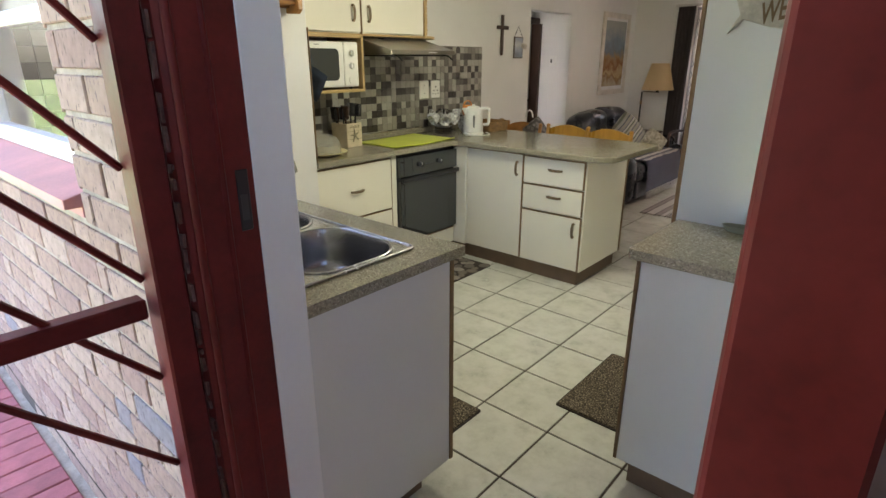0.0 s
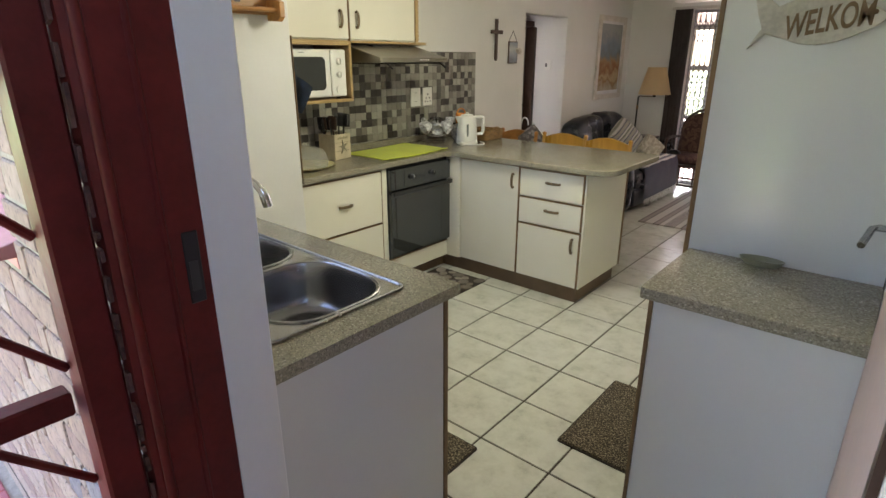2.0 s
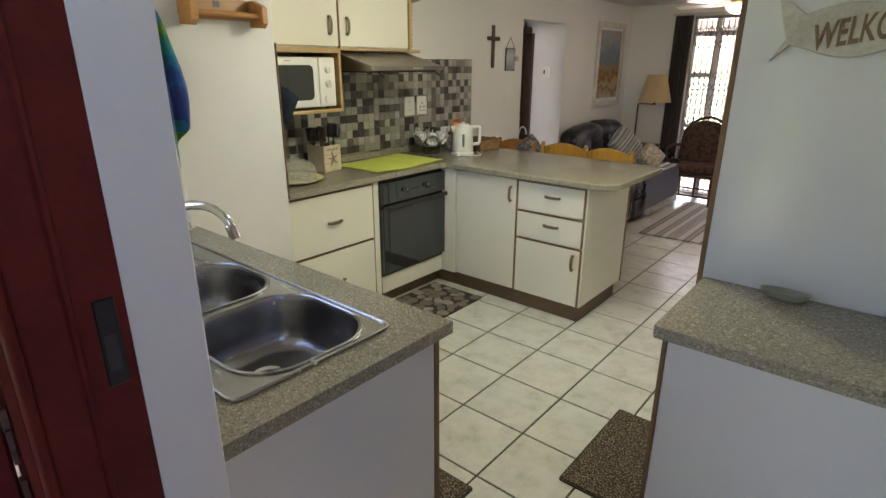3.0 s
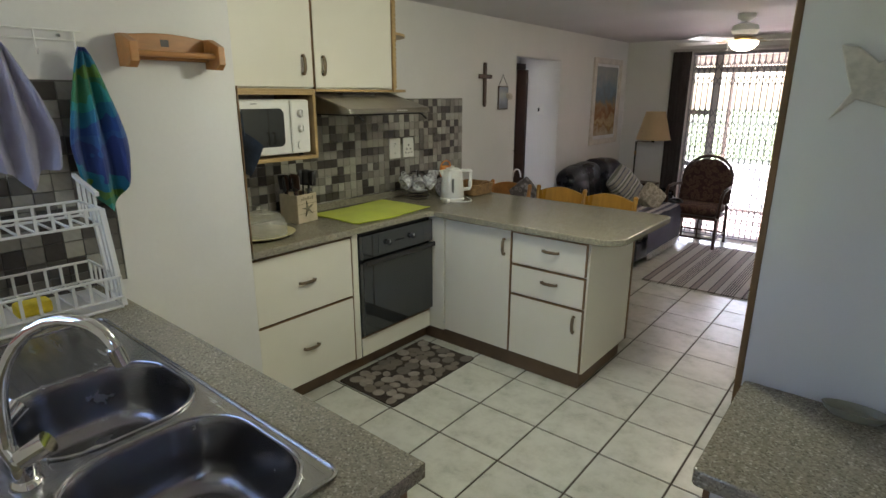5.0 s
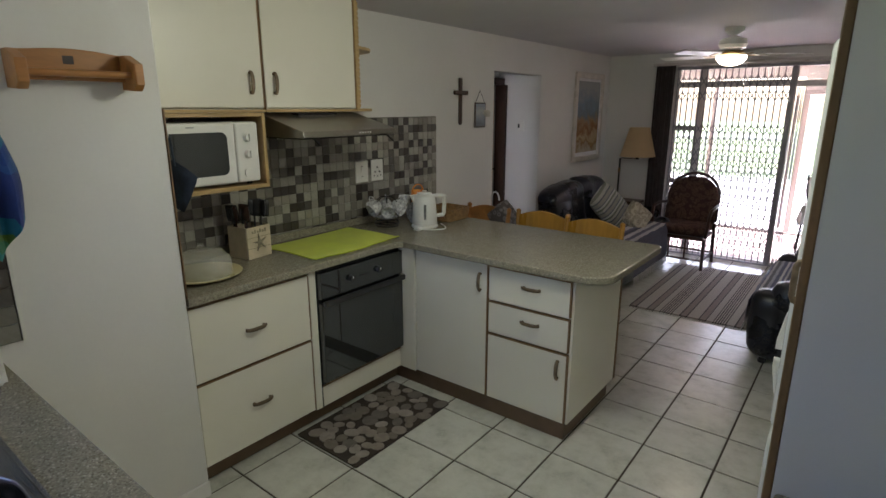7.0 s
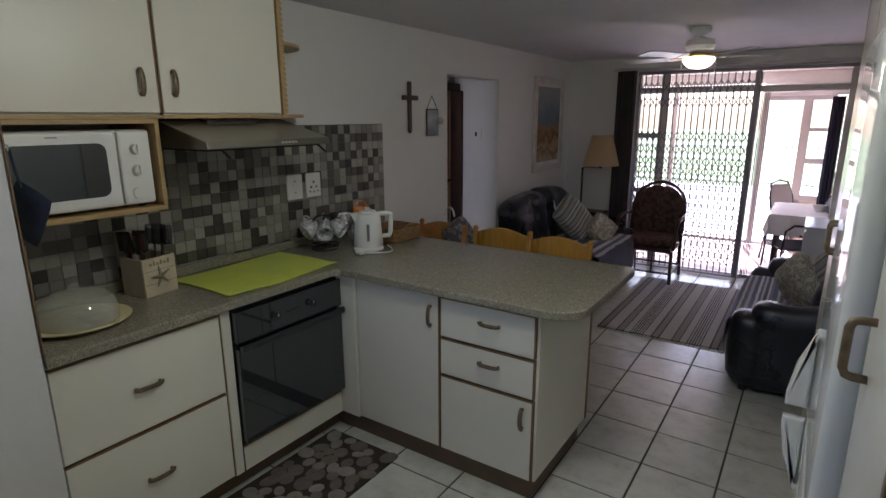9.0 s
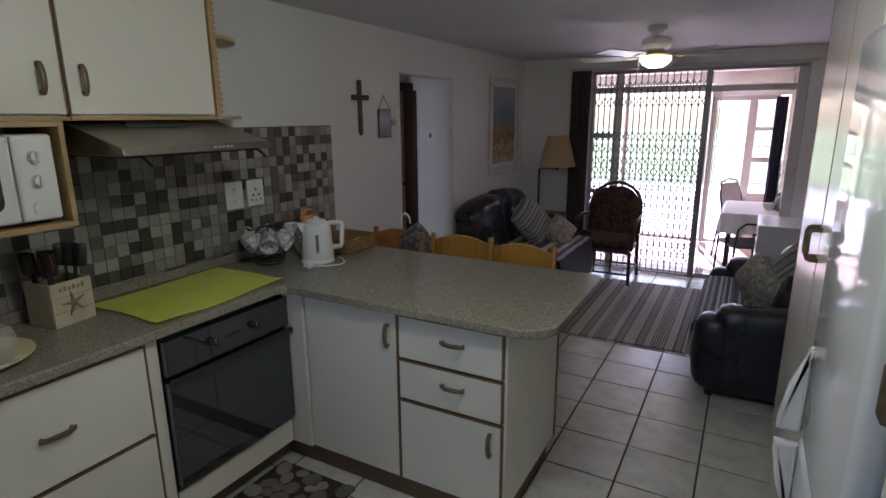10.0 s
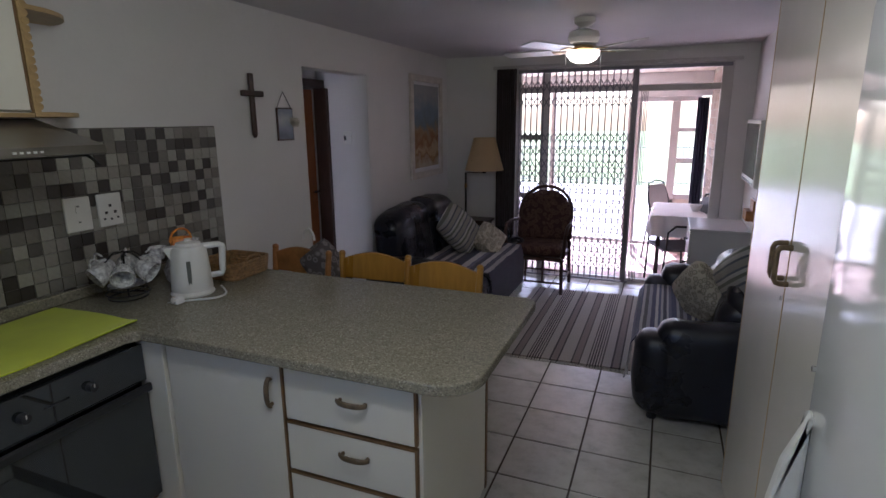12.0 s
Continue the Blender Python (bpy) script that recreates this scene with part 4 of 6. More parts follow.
part("cord", tube(((W + .008, 6.965, 1.672), (W + .006, 7.03, 1.765), (W + .008, 7.095, 1.672)), .002, 6), BLACKM, hp)
for a in range(6):
    part("shell", pillow(.07, .035, .012, pose(W + .024, 7.085, 1.585, a * 30, 0, 90) @ pose(.01, 0, .012), 5), DRIFT, hp)

# things on the west worktop
cd = thing("cake_stand", "cream cake plate under a clear glass dome", "cake dish", at=(-4.68, 4.42, .9))
part("plate", lathe(((.0, .004), (.10, .0), (.13, .006), (.165, .018), (.168, .022), (.16, .021), (.12, .012), (0, .012)), (-4.675, 4.42, .9), 40), CREAM, cd, "", True)
part("dome", lathe(((.128, .014), (.128, .05), (.12, .085), (.095, .112), (.05, .127), (.0, .131), (0, .128), (.05, .1245), (.093, .109), (.117, .083), (.125, .05), (.125, .014)), (-4.675, 4.42, .9), 40), GLASSM, cd, "clear domed cover", True)
part("knob", lathe(((.0, .13), (.014, .132), (.018, .145), (.01, .155), (0, .156)), (-4.675, 4.42, .9), 16), GLASSM, cd, "", True)

ub = thing("utensil_box", "whitewashed wooden box with starfish, full of dark utensils", "utensil holder", at=(-4.83, 4.77, .9))
rb = pose(-4.83, 4.765, .9, 0, 0, 8)
def ublock(x0, x1, y0, y1, z0, z1, bv=.002):
    bm = box(x0, x1, y0, y1, z0, z1, bv)
    bmesh.ops.transform(bm, matrix=rb, verts=bm.verts)
    return bm
for nm, q in (("side", (.062, .07, -.075, .075, 0, .16)), ("side", (-.07, -.062, -.075, .075, 0, .16)), ("side", (-.062, .062, -.075, -.067, 0, .16)), ("side", (-.062, .062, .067, .075, 0, .16)), ("base", (-.062, .062, -.067, .067, .0, .008))):
    part(nm, ublock(*q), BOXW, ub)
for z in (.052, .106):
    part("groove", ublock(.0695, .0708, -.073, .073, z, z + .002, 0), BOXD, ub)
for k in range(5):
    a = radians(90 + 72 * k + 10)
    bm = prism(((.008 * math.cos(a - 1.2), .008 * math.sin(a - 1.2)), (.046 * math.cos(a), .046 * math.sin(a)), (.008 * math.cos(a + 1.2), .008 * math.sin(a + 1.2))), "x", .07, .076)
    bmesh.ops.transform(bm, matrix=rb @ pose(0, 0, .078), verts=bm.verts)
    part("starfish_arm", bm, BOXD, ub, "raised starfish")
for k in range(6):
    part("lettering_bar", ublock(.0698, .071, -.045 + .016 * k, -.035 + .016 * k, .128, .128 + .012 + .006 * (k % 2), 0), BOXD, ub)
rnd = random.Random(4)
for k in range(9):
    x, y = rnd.uniform(-.045, .045), rnd.uniform(-.05, .05)
    q = Vector((x * 1.25, y * 1.35, rnd.uniform(.175, .225)))
    p = rb @ Vector((x, y, .012))
    q = rb @ q
    tip = q + (q - p).normalized() * .03
    u = part("utensil", rod(p, q, .005, 8), BLACKP if k % 8 else DARKW, ub)
    m = Matrix.Translation(tip) @ (tip - p).to_track_quat("Z", "Y").to_matrix().to_4x4() @ pose(0, 0, 0, 0, 0, 40 * k)
    part("utensil_head", pillow(.06 + .012 * (k % 3), .085, .022, m, 8, .4, k), BLACKP if k % 8 else DARKW, u, "", True)

lf = thing("hob_cover", "lime green felt cloth laid over the hob", "cloth", at=(-4.68, 5.2, .9))
bm = bmesh.new()
n = 18
g = [[None] * (n + 1) for _ in range(n + 1)]
for i in range(n + 1):
    for j in range(n + 1):
        u, v = i / n, j / n
        x = -4.905 + u * .425 + .01 * math.sin(v * 5)
        y = 4.905 + v * .62 + .012 * math.sin(u * 4) - .02 * (1 - u)
        z = .9065 + .006 * max(0, noise.noise(Vector((u * 2.4, v * 2.4, 1)))) + .012 * max(0, u - .9) * 5 * max(0, math.sin(v * 7 + 1))
        g[i][j] = bm.verts.new((x, y, z))
for i in range(n):
    for j in range(n):
        bm.faces.new((g[i][j], g[i + 1][j], g[i + 1][j + 1], g[i][j + 1]))
r_ = bmesh.ops.extrude_face_region(bm, geom=bm.faces[:])
bmesh.ops.translate(bm, verts=[v for v in r_["geom"] if isinstance(v, bmesh.types.BMVert)], vec=(0, 0, -.004))
bmesh.ops.recalc_face_normals(bm, faces=bm.faces)
part("felt", bm, LIME, lf, "", True)

ct = thing("cup_stand", "dark wire cup stand hung with white patterned cups", "cup rack", at=(-4.76, 5.70, .9))
C = Vector((-4.76, 5.70, .9))
for z, rr in ((.012, .07), (.03, .078), (.05, .07)):
    part("ring", tube([(C.x + rr * math.cos(a * math.tau / 20), C.y + rr * math.sin(a * math.tau / 20), C.z + z) for a in range(20)], .003, 6, closed=True), BLACKM, ct)
part("post", rod(C + Vector((0, 0, .01)), C + Vector((0, 0, .2)), .004, 8), BLACKM, ct)
part("saucer", lathe(((0, .052), (.04, .053), (.068, .062), (.07, .065), (.04, .058), (0, .057)), C, 24), CERAM, ct, "", True)
for k in range(6):
    a = k * math.tau / 6 + .3
    d = Vector((math.cos(a), math.sin(a), 0))
    c = C + d * .085 + Vector((0, 0, .128))
    tilt = Matrix.Translation(c) @ Vector((d.x, d.y, -.55)).to_track_quat("Z", "Y").to_matrix().to_4x4()
    bm = lathe(((0, -.035), (.02, -.035), (.033, -.02), (.042, .01), (.045, .035), (.042, .035), (.038, .01), (.028, -.02), (0, -.028)), (0, 0, 0), 20)
    bmesh.ops.transform(bm, matrix=tilt, verts=bm.verts)
    cup = part("cup", bm, CERAM, ct, "white cup with grey pattern", True)
    hm = [tilt @ Vector((0, .042 + .024 * math.sin(t * math.pi / 6), -.02 + .04 * t / 6)) for t in range(7)]
    part("cup_handle", tube(hm, .004, 6), CERAM, cup, "", True)
    part("hook", tube((C + Vector((0, 0, .195)), C + d * .04 + Vector((0, 0, .19)), C + d * .07 + Vector((0, 0, .165))), .0025, 6), BLACKM, ct)

te = thing("teapot", "pale teapot with a bright gold and red ornament lid", "teapot", at=(-4.70, 5.93, .9))
part("pot", lathe(((0, 0), (.05, 0), (.075, .04), (.08, .08), (.06, .12), (.035, .135), (0, .137)), (-4.70, 5.93, .9), 28), CERAM, te, "", True)
part("ornament", pillow(.085, .085, .06, pose(-4.70, 5.93, 1.075, 0, 0, 50), 8, .5, 2), FRUIT, te, "gold and red ornament", True)
part("spout", tube(((-4.66, 5.87, .97), (-4.63, 5.83, 1.0), (-4.62, 5.80, 1.035)), [.016, .012, .009], 8), CERAM, te, "", True)
part("loop", tube([(-4.70, 5.93 + .055 * math.cos(a * math.pi / 8), 1.10 + .05 * math.sin(a * math.pi / 8)) for a in range(9)], .005, 6), FRUIT, te, "", True)
for dy in (-.085, .085):
    part("cup", lathe(((0, 0), (.02, 0), (.035, .03), (.038, .05), (.034, .05), (.018, .006), (0, .005)), (-4.74, 5.93 + dy, 1.035), 16), CERAM, te, "", True)

kt = thing("kettle", "white plastic electric kettle with water gauge", "kettle", at=(-4.58, 5.85, .9))
km = pose(-4.575, 5.85, .9, 0, 0, -48)
def kt_part(nm, bm, material, parent=kt, label="", smooth=True):
    bmesh.ops.transform(bm, matrix=km, verts=bm.verts)
    return part(nm, bm, material, parent, label, smooth)
kt_part("base", lathe(((0, 0), (.075, 0), (.078, .008), (.07, .018), (0, .018)), (0, 0, 0), 32, sy=1.1), WPLAS)
bd = kt_part("body", lathe(((0, .018), (.066, .018), (.07, .024), (.066, .10), (.06, .185), (.055, .2), (.04, .207), (0, .21)), (0, 0, 0), 32, sy=1.15), WPLAS)
kt_part("lid", lathe(((0, .206), (.045, .206), (.042, .216), (.012, .222), (.012, .232), (0, .234)), (0, 0, 0), 24, sy=1.1), WPLAS)
kt_part("spout", prism(((-.055, .205), (-.092, .2), (-.065, .14)), "x", -.022, .022, .004), WPLAS, bd, "", False)
kt_part("handle", tube(((0, .055, .197), (0, .112, .2), (0, .128, .19), (0, .128, .185), (0, .122, .09), (0, .118, .075), (0, .066, .07)), [.013, .013, .014, .014, .013, .013, .012], 10), WPLAS, bd)
kt_part("water_gauge", box(.0605, .068, -.008, .008, .045, .15, .002), mat("gauge_grey", (.16, .17, .16), .3), bd, "", False)
cb = kt
part("cord", tube([(-4.53 + .11 * math.sin(i / 14 * math.pi), 5.96 - .22 * (i / 14), .9055) for i in range(15)], .004, 6), CABLE, cb, "", True)
part("plug", box(-4.545, -4.505, 5.705, 5.745, .9005, .928, .008, 2), WPLAS, cb)
for k in (-1, 1):
    part("pin", rod((-4.525 + k * .01, 5.705, .912), (-4.525 + k * .01, 5.685, .912), .003, 8), CHROME, cb)

bk = thing("wicker_basket", "shallow brown wicker basket on the worktop", "basket", at=(-4.62, 6.14, .9))
part("base", prism(rounded(-4.74, -4.52, 6.03, 6.26, .03), "z", .901, .906), WICKER, bk)
for k in range(6):
    s = 1 + .012 * k
    pts = [((x + 4.63) * s - 4.63, (y - 6.145) * s + 6.145, .911 + .0125 * k) for x, y in rounded(-4.74, -4.52, 6.03, 6.26, .03)]
    part("weave", tube(pts, .0072, 6, closed=True), WICKER, bk, "", True)
part("grip", tube([(-4.51, 6.145 + .05 * math.cos(a * math.pi / 8), .975 + .025 * math.sin(a * math.pi / 8)) for a in range(9)], .006, 6), WICKER, bk, "", True)

ph = thing("pot_holder", "dark chequered pot holder hung on the pier edge", "pot holder", at=(-4.45, 4.24, 1.5))
part("cloth", pillow(.135, .17, .02, pose(-4.485, 4.262, 1.34, 0, 30, 22), 8, .4, 3), TEAL, ph, "", True)
part("loop", tube(((-4.463, 4.24, 1.53), (-4.465, 4.245, 1.48), (-4.475, 4.255, 1.42)), .004, 6), TEAL, ph)
part("hook", tube(((-4.47, 4.2265, 1.545), (-4.465, 4.238, 1.54), (-4.463, 4.238, 1.525)), .003, 6), CHROME, ph)

# pier: rack, hooks, towels
rk = thing("wall_rack", "varnished orange pine roll holder on the pier", "wall rack", at=(P, 3.94, 1.7))
rp = [(3.775, 1.80), (3.80, 1.802)] + [(3.80 + .29 * k / 8, 1.80 + .012 * math.sin(k / 8 * math.pi)) for k in range(1, 8)] + [(4.09, 1.80), (4.115, 1.795), (4.115, 1.73), (3.775, 1.73)]
part("back_board", prism(rp, "x", P, P + .016, .003), RACKW, rk)
for y0, y1 in ((3.77, 3.80), (4.09, 4.118)):
    part("cheek", prism(((P + .016, 1.69), (P + .10, 1.685), (P + .125, 1.705), (P + .125, 1.77), (P + .05, 1.80), (P + .016, 1.80)), "y", y0, y1, .004), RACKW, rk)
part("shelf", box(P + .016, P + .05, 3.80, 4.09, 1.715, 1.73, .002), RACKW, rk)
part("dowel", rod((P + .09, 3.80, 1.735), (P + .09, 4.09, 1.735), .011, 12), RACKW, rk)
part("badge", box(P + .016, P + .018, 3.925, 3.955, 1.765, 1.79), DARKW, rk)
hr = thing("hook_rail", "white wire hook rail on the pier", "hook rail", at=(P, 3.45, 1.78))
for z in (1.795, 1.765):
    part("wire", rod((P + .012, 3.18, z), (P + .012, 3.665, z), .0035, 8), WPLAS, hr)
for y in (3.20, 3.31, 3.42, 3.53, 3.645):
    part("hook", tube(((P + .012, y, 1.797), (P + .014, y, 1.74), (P + .03, y, 1.72), (P + .045, y, 1.735)), .0035, 6), WPLAS, hr, "", True)
for y in (3.25, 3.6):
    part("screw", rod((P, y, 1.78), (P + .012, y, 1.78), .006, 10), CHROME, hr)


def towel(nm, label, y, top, low, width, material, seedv):
    """A towel hung from one point: pleats that open downwards, uneven hem."""
    t = thing(nm, label, "towel", "towels on the hook rail", at=(P + .03, y, low))
    bm = bmesh.new()
    nu, nv = 22, 20
    front = []
    for j in range(nv + 1):
        v = j / nv
        row = []
        for i in range(nu + 1):
            u = i / nu - .5
            w = width * (.12 + .88 * min(1, v * 1.5) ** .8) * (1 - .25 * max(0, v - .75) * 2)
            hem = .10 * abs(u) * v * 2 + .05 * noise.noise(Vector((u * 3, seedv, 0))) * v
            z = top - (top - low) * v + hem * .9
            x = P + .03 + .022 * math.sin(u * 15 + seedv) * min(1, v * 2 + .25) + .02 * (1 - v) + .012 * noise.noise(Vector((u * 4, v * 4, seedv)))
            row.append(bm.verts.new((max(x, P + .008), y + u * w + .03 * v * math.sin(seedv), z)))
        front.append(row)
    for j in range(nv):
        for i in range(nu):
            bm.faces.new((front[j][i], front[j][i + 1], front[j + 1][i + 1], front[j + 1][i]))
    r = bmesh.ops.extrude_face_region(bm, geom=bm.faces[:])
    bmesh.ops.translate(bm, verts=[q for q in r["geom"] if isinstance(q, bmesh.types.BMVert)], vec=(.006, 0, 0))
    bmesh.ops.recalc_face_normals(bm, faces=bm.faces)
    part("cloth", bm, material, t, "", True)


towel("hand_towel", "lilac grey towel hanging in folds", 3.42, 1.745, 1.29, .2, LILAC, 1.0)
towel("hand_towel", "blue and green dyed towel hanging in folds", 3.645, 1.745, 1.19, .19, TOWELB, 2.3)

# sink run
sk = thing("sink_cabinet", "white laminate cabinet under the sink", "kitchen cabinet", at=(-3.6, 3.2, 0))
part("carcass", box(P + .003, -2.888, S1 + .003, 3.55, .105, .745), LAM, sk)
part("end_panel", box(-2.887, -2.872, S1 + .003, 3.555, .105, .875, .002), LAMG, sk, "grey-white end panel")
part("end_edging", box(-2.888, -2.870, 3.555, 3.572, .105, .88), EDGE, sk)
for k in range(3):
    part("cabinet_door", box(-4.43 + .515 * k, -3.92 + .515 * k, 3.553, 3.57, .115, .865, .002), LAM, sk)
part("plinth", box(P + .003, -2.93, 3.45, 3.47, .002, .105), PLINTH, sk, "brown kickboard")
part("plinth", box(-2.945, -2.93, S1 + .003, 3.45, .002, .105), PLINTH, sk, "brown kickboard")
st = thing("worktop", "speckled beige worktop round the sink", "worktop", at=(-3.6, 3.2, .88))
SX0, SX1, SY0, SY1 = -4.08, -2.945, 3.045, 3.475
for nm, x0, x1, y0, y1 in (("slab", SX1 - .02, -2.848, S1 + .002, 3.6), ("slab", P + .002, SX0 + .02, S1 + .002, 3.6), ("slab", SX0 + .02, SX1 - .02, SY1 - .02, 3.6), ("slab", SX0 + .02, SX1 - .02, S1 + .002, SY0 + .02)):
    part(nm, box(x0, x1, y0, y1, .881, .914), TOP, st)
part("upstand", box(P + .002, -2.9, S1 + .002, S1 + .02, .914, .955), TOP, st)

sn = thing("sink", "stainless steel double bowl sink with ribbed drainer", "sink", at=(-3.5, 3.26, .914))
bowls = ((-3.333, -2.962, 3.105, 3.452), (-3.72, -3.372, 3.105, 3.452))
# rim sheet built from strips round the bowls
part("rim", prism(rounded(SX0, -3.72, SY0, SY1, .03, 6, (1, 0, 0, 1)), "z", .9145, .919), STEEL, sn)
for x0, x1, y0, y1 in ((-3.72, -2.962, SY0, 3.105), (-3.72, -2.962, 3.452, SY1), (-3.372, -3.333, 3.105, 3.452)):
    part("rim", box(x0, x1, y0, y1, .9145, .919), STEEL, sn)
part("rim", prism(rounded(-2.962, SX1, SY0, SY1, .016, 6, (0, 1, 1, 0)), "z", .9145, .919), STEEL, sn)
edge = [(x, y, .919) for x, y in rounded(SX0, SX1, SY0, SY1, .025)]
part("rolled_edge", tube(edge, .005, 8, closed=True), STEEL, sn, "", True)
for x0, x1, y0, y1 in bowls:
    bm = bmesh.new()
    rings = []
    for inset, z, rr in ((-.004, .9215, .12), (.002, .920, .12), (.006, .908, .12), (.012, .83, .118), (.018, .80, .115), (.03, .782, .11), (.055, .772, .09), (.12, .766, .025)):
        rings.append([bm.verts.new((x, y, z)) for x, y in rounded(x0 + inset, x1 - inset, y0 + inset, y1 - inset, max(.02, rr - inset * .2), 6)])
    corner = []
    for a, c in zip(rings, rings[1:]):
        for k in range(len(a)):
            bm.faces.new((a[k], a[(k + 1) % len(a)], c[(k + 1) % len(c)], c[k]))
    bm.faces.new(rings[-1])
    for cx, cy, a0 in ((x0, y0, 180), (x1, y0, 270), (x1, y1, 0), (x0, y1, 90)):
        ox, oy = cx + (.12 if cx == x0 else -.12), cy + (.12 if cy == y0 else -.12)
        arc = [(ox + .12 * math.cos(radians(a0 + 15 * k)), oy + .12 * math.sin(radians(a0 + 15 * k))) for k in range(7)]
        corner.append([(cx, cy)] + arc)
    bmesh.ops.recalc_face_normals(bm, faces=bm.faces)
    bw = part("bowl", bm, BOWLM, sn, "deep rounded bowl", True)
    part("bowl_lip", tube([(x, y, .9205) for x, y in rounded(x0 - .004, x1 + .004, y0 - .004, y1 + .004, .12)], .0042, 8, closed=True), STEEL, bw, "bright rolled lip", True)
    for pts in corner:
        part("rim_corner", prism(pts, "z", .9145, .9188), STEEL, sn)
    cx, cy = x0 + .14, (y0 + y1) / 2 - .01
    part("drain_ring", lathe(((.012, .0), (.03, .0), (.042, .004), (.044, .002), (.044, 0)), (cx, cy, .7735), 24), CHROME, bw, "", True)
    part("drain_strainer", rod((cx, cy, .773), (cx, cy, .775), .028, 16), BLACKM, bw)
    for k in range(6):
        a = k * math.tau / 6
        part("strainer_rib", box(cx - .003 + .012 * math.cos(a), cx + .003 + .012 * math.cos(a), cy - .003 + .012 * math.sin(a), cy + .003 + .012 * math.sin(a), .775, .778), CHROME, bw)
for k in range(9):
    part("drainer_rib", box(SX0 + .03, -3.755, 3.105 + .037 * k, 3.111 + .037 * k, .9188, .9205, .0008), STEEL, sn)
    part("drainer_stud", prism(rounded(-3.735, -3.712, 3.104 + .037 * k, 3.113 + .037 * k, .004, 3), "z", .9188, .9225, .001), CHROME, sn)

tp = thing("mixer_tap", "chrome sink mixer with swan-neck spout and two handles", "tap", at=(-3.43, 3.095, .919))
tb = Vector((-3.43, 3.095, .919))
part("bridge", rod(tb + Vector((-.075, 0, .03)), tb + Vector((.075, 0, .03)), .016, 14), CHROME, tp, "", True)
for s in (-1, 1):
    part("column", lathe(((0, 0), (.027, 0), (.025, .008), (.018, .014), (.018, .05), (.015, .056), (0, .057)), tb + Vector((s * .075, 0, 0)), 20), CHROME, tp, "", True)
    part("tap_handle", rod(tb + Vector((s * .075, .0, .05)), tb + Vector((s * .095, .04, .075)), .019, 16, .022), CHROME, tp, "", True)
sw = Vector((.872, .49, 0))
neck = [tb + sw * a + Vector((0, 0, c)) for a, c in ((0, .03), (0, .09), (.004, .13), (.012, .165), (.025, .198), (.045, .23), (.07, .26), (.1, .285), (.135, .303), (.17, .311), (.2, .311), (.225, .305), (.246, .292), (.259, .275), (.266, .258))]
part("spout", tube(neck, .0105, 12), CHROME, tp, "", True)
part("nozzle", rod(neck[-1] + Vector((0, -.004, .012)), neck[-1] + Vector((0, .004, -.02)), .0128, 14), CHROME, tp, "", True)

# dish rack on the drainer
dk = thing("dish_rack", "white plastic two-tier dish drying rack", "dish rack", at=(-4.25, 3.3, .914))
X0, X1, Y0, Y1 = -4.40, -4.13, 3.02, 3.56
part("tray", box(X0, X1, Y0, Y1, .916, .926, .004), WPLAS, dk)
for z, h, x1 in ((.955, .07, X1), (1.19, .05, X1 - .07)):
    for x, xx, y, yy in ((X0, x1, Y0, Y0), (X0, x1, Y1, Y1), (X0, X0, Y0, Y1), (x1, x1, Y0, Y1)):
        for zz in (z, z + h):
            part("basket_rail", box(min(x, xx) - .004, max(x, xx) + .004, min(y, yy) - .004, max(y, yy) + .004, zz - .004, zz + .004, .0015), WPLAS, dk)
    k = 0
    y = Y0
    while y <= Y1 + .001:
        for x in (X0, x1):
            part("slat", box(x - .003, x + .003, y - .004, y + .004, z, z + h), WPLAS, dk)
        part("slat", box(X0, x1, y - .003, y + .003, z - .003, z + .003), WPLAS, dk)
        y += .045
    for i in range(1, 6):
        x = X0 + (x1 - X0) * i / 6
        part("slat", box(x - .004, x + .004, Y1 - .003, Y1 + .003, z, z + h), WPLAS, dk)
for y in (Y0, Y1):
    for dx in (.03, .075):
        part("upright", prism(((X1 - .02 - dx, .926), (X1 - dx, .926), (X1 - .07 - dx, 1.24), (X1 - .085 - dx, 1.24)), "y", y - .006, y + .006), WPLAS, dk)
    part("end_frame", prism(((X1 - .012, .926), (X1 + .006, .926), (X1 - .06, 1.24), (X1 - .075, 1.24)), "y", y - .008, y + .008), WPLAS, dk)
    for k in range(4):
        part("end_slat", box(X0 + .02 + .045 * k, X0 + .028 + .045 * k, y - .004, y + .004, 1.24, 1.33 - .012 * k), WPLAS, dk)
    part("end_top", prism(((X0, 1.335), (X0, 1.322), (X0 + .19, 1.278), (X0 + .19, 1.291)), "y", y - .006, y + .006), WPLAS, dk)
sp = thing("sponge", "yellow washing-up sponge in the rack", "sponge", at=(-4.2, 3.33, .955))
part("sponge_block", box(-4.2, -4.14, 3.28, 3.37, .958, 1.0, .01, 2), SPONGE, sp)

# right-hand counter and tall units
rc = thing("counter_cabinet", "white laminate side of a base cabinet", "kitchen cabinet", at=(-2.2, 4.1, 0))
part("carcass", box(-2.405, E1 - .003, 3.972, 4.34, .105, .88), LAM, rc)
part("side_panel", box(-2.42, E1 - .003, 3.955, 3.971, .105, .875, .002), LAMG, rc, "grey-white side panel")
part("front_edging", box(-2.432, -2.4205, 3.953, 3.973, .105, .88), EDGE, rc, "dark brown edge")
part("cabinet_door", box(-2.43, -2.407, 3.974, 4.338, .115, .865, .002), LAM, rc)
part("plinth", box(-2.37, E1 - .003, 3.99, 4.005, .002, .105), PLINTH, rc, "brown kickboard")
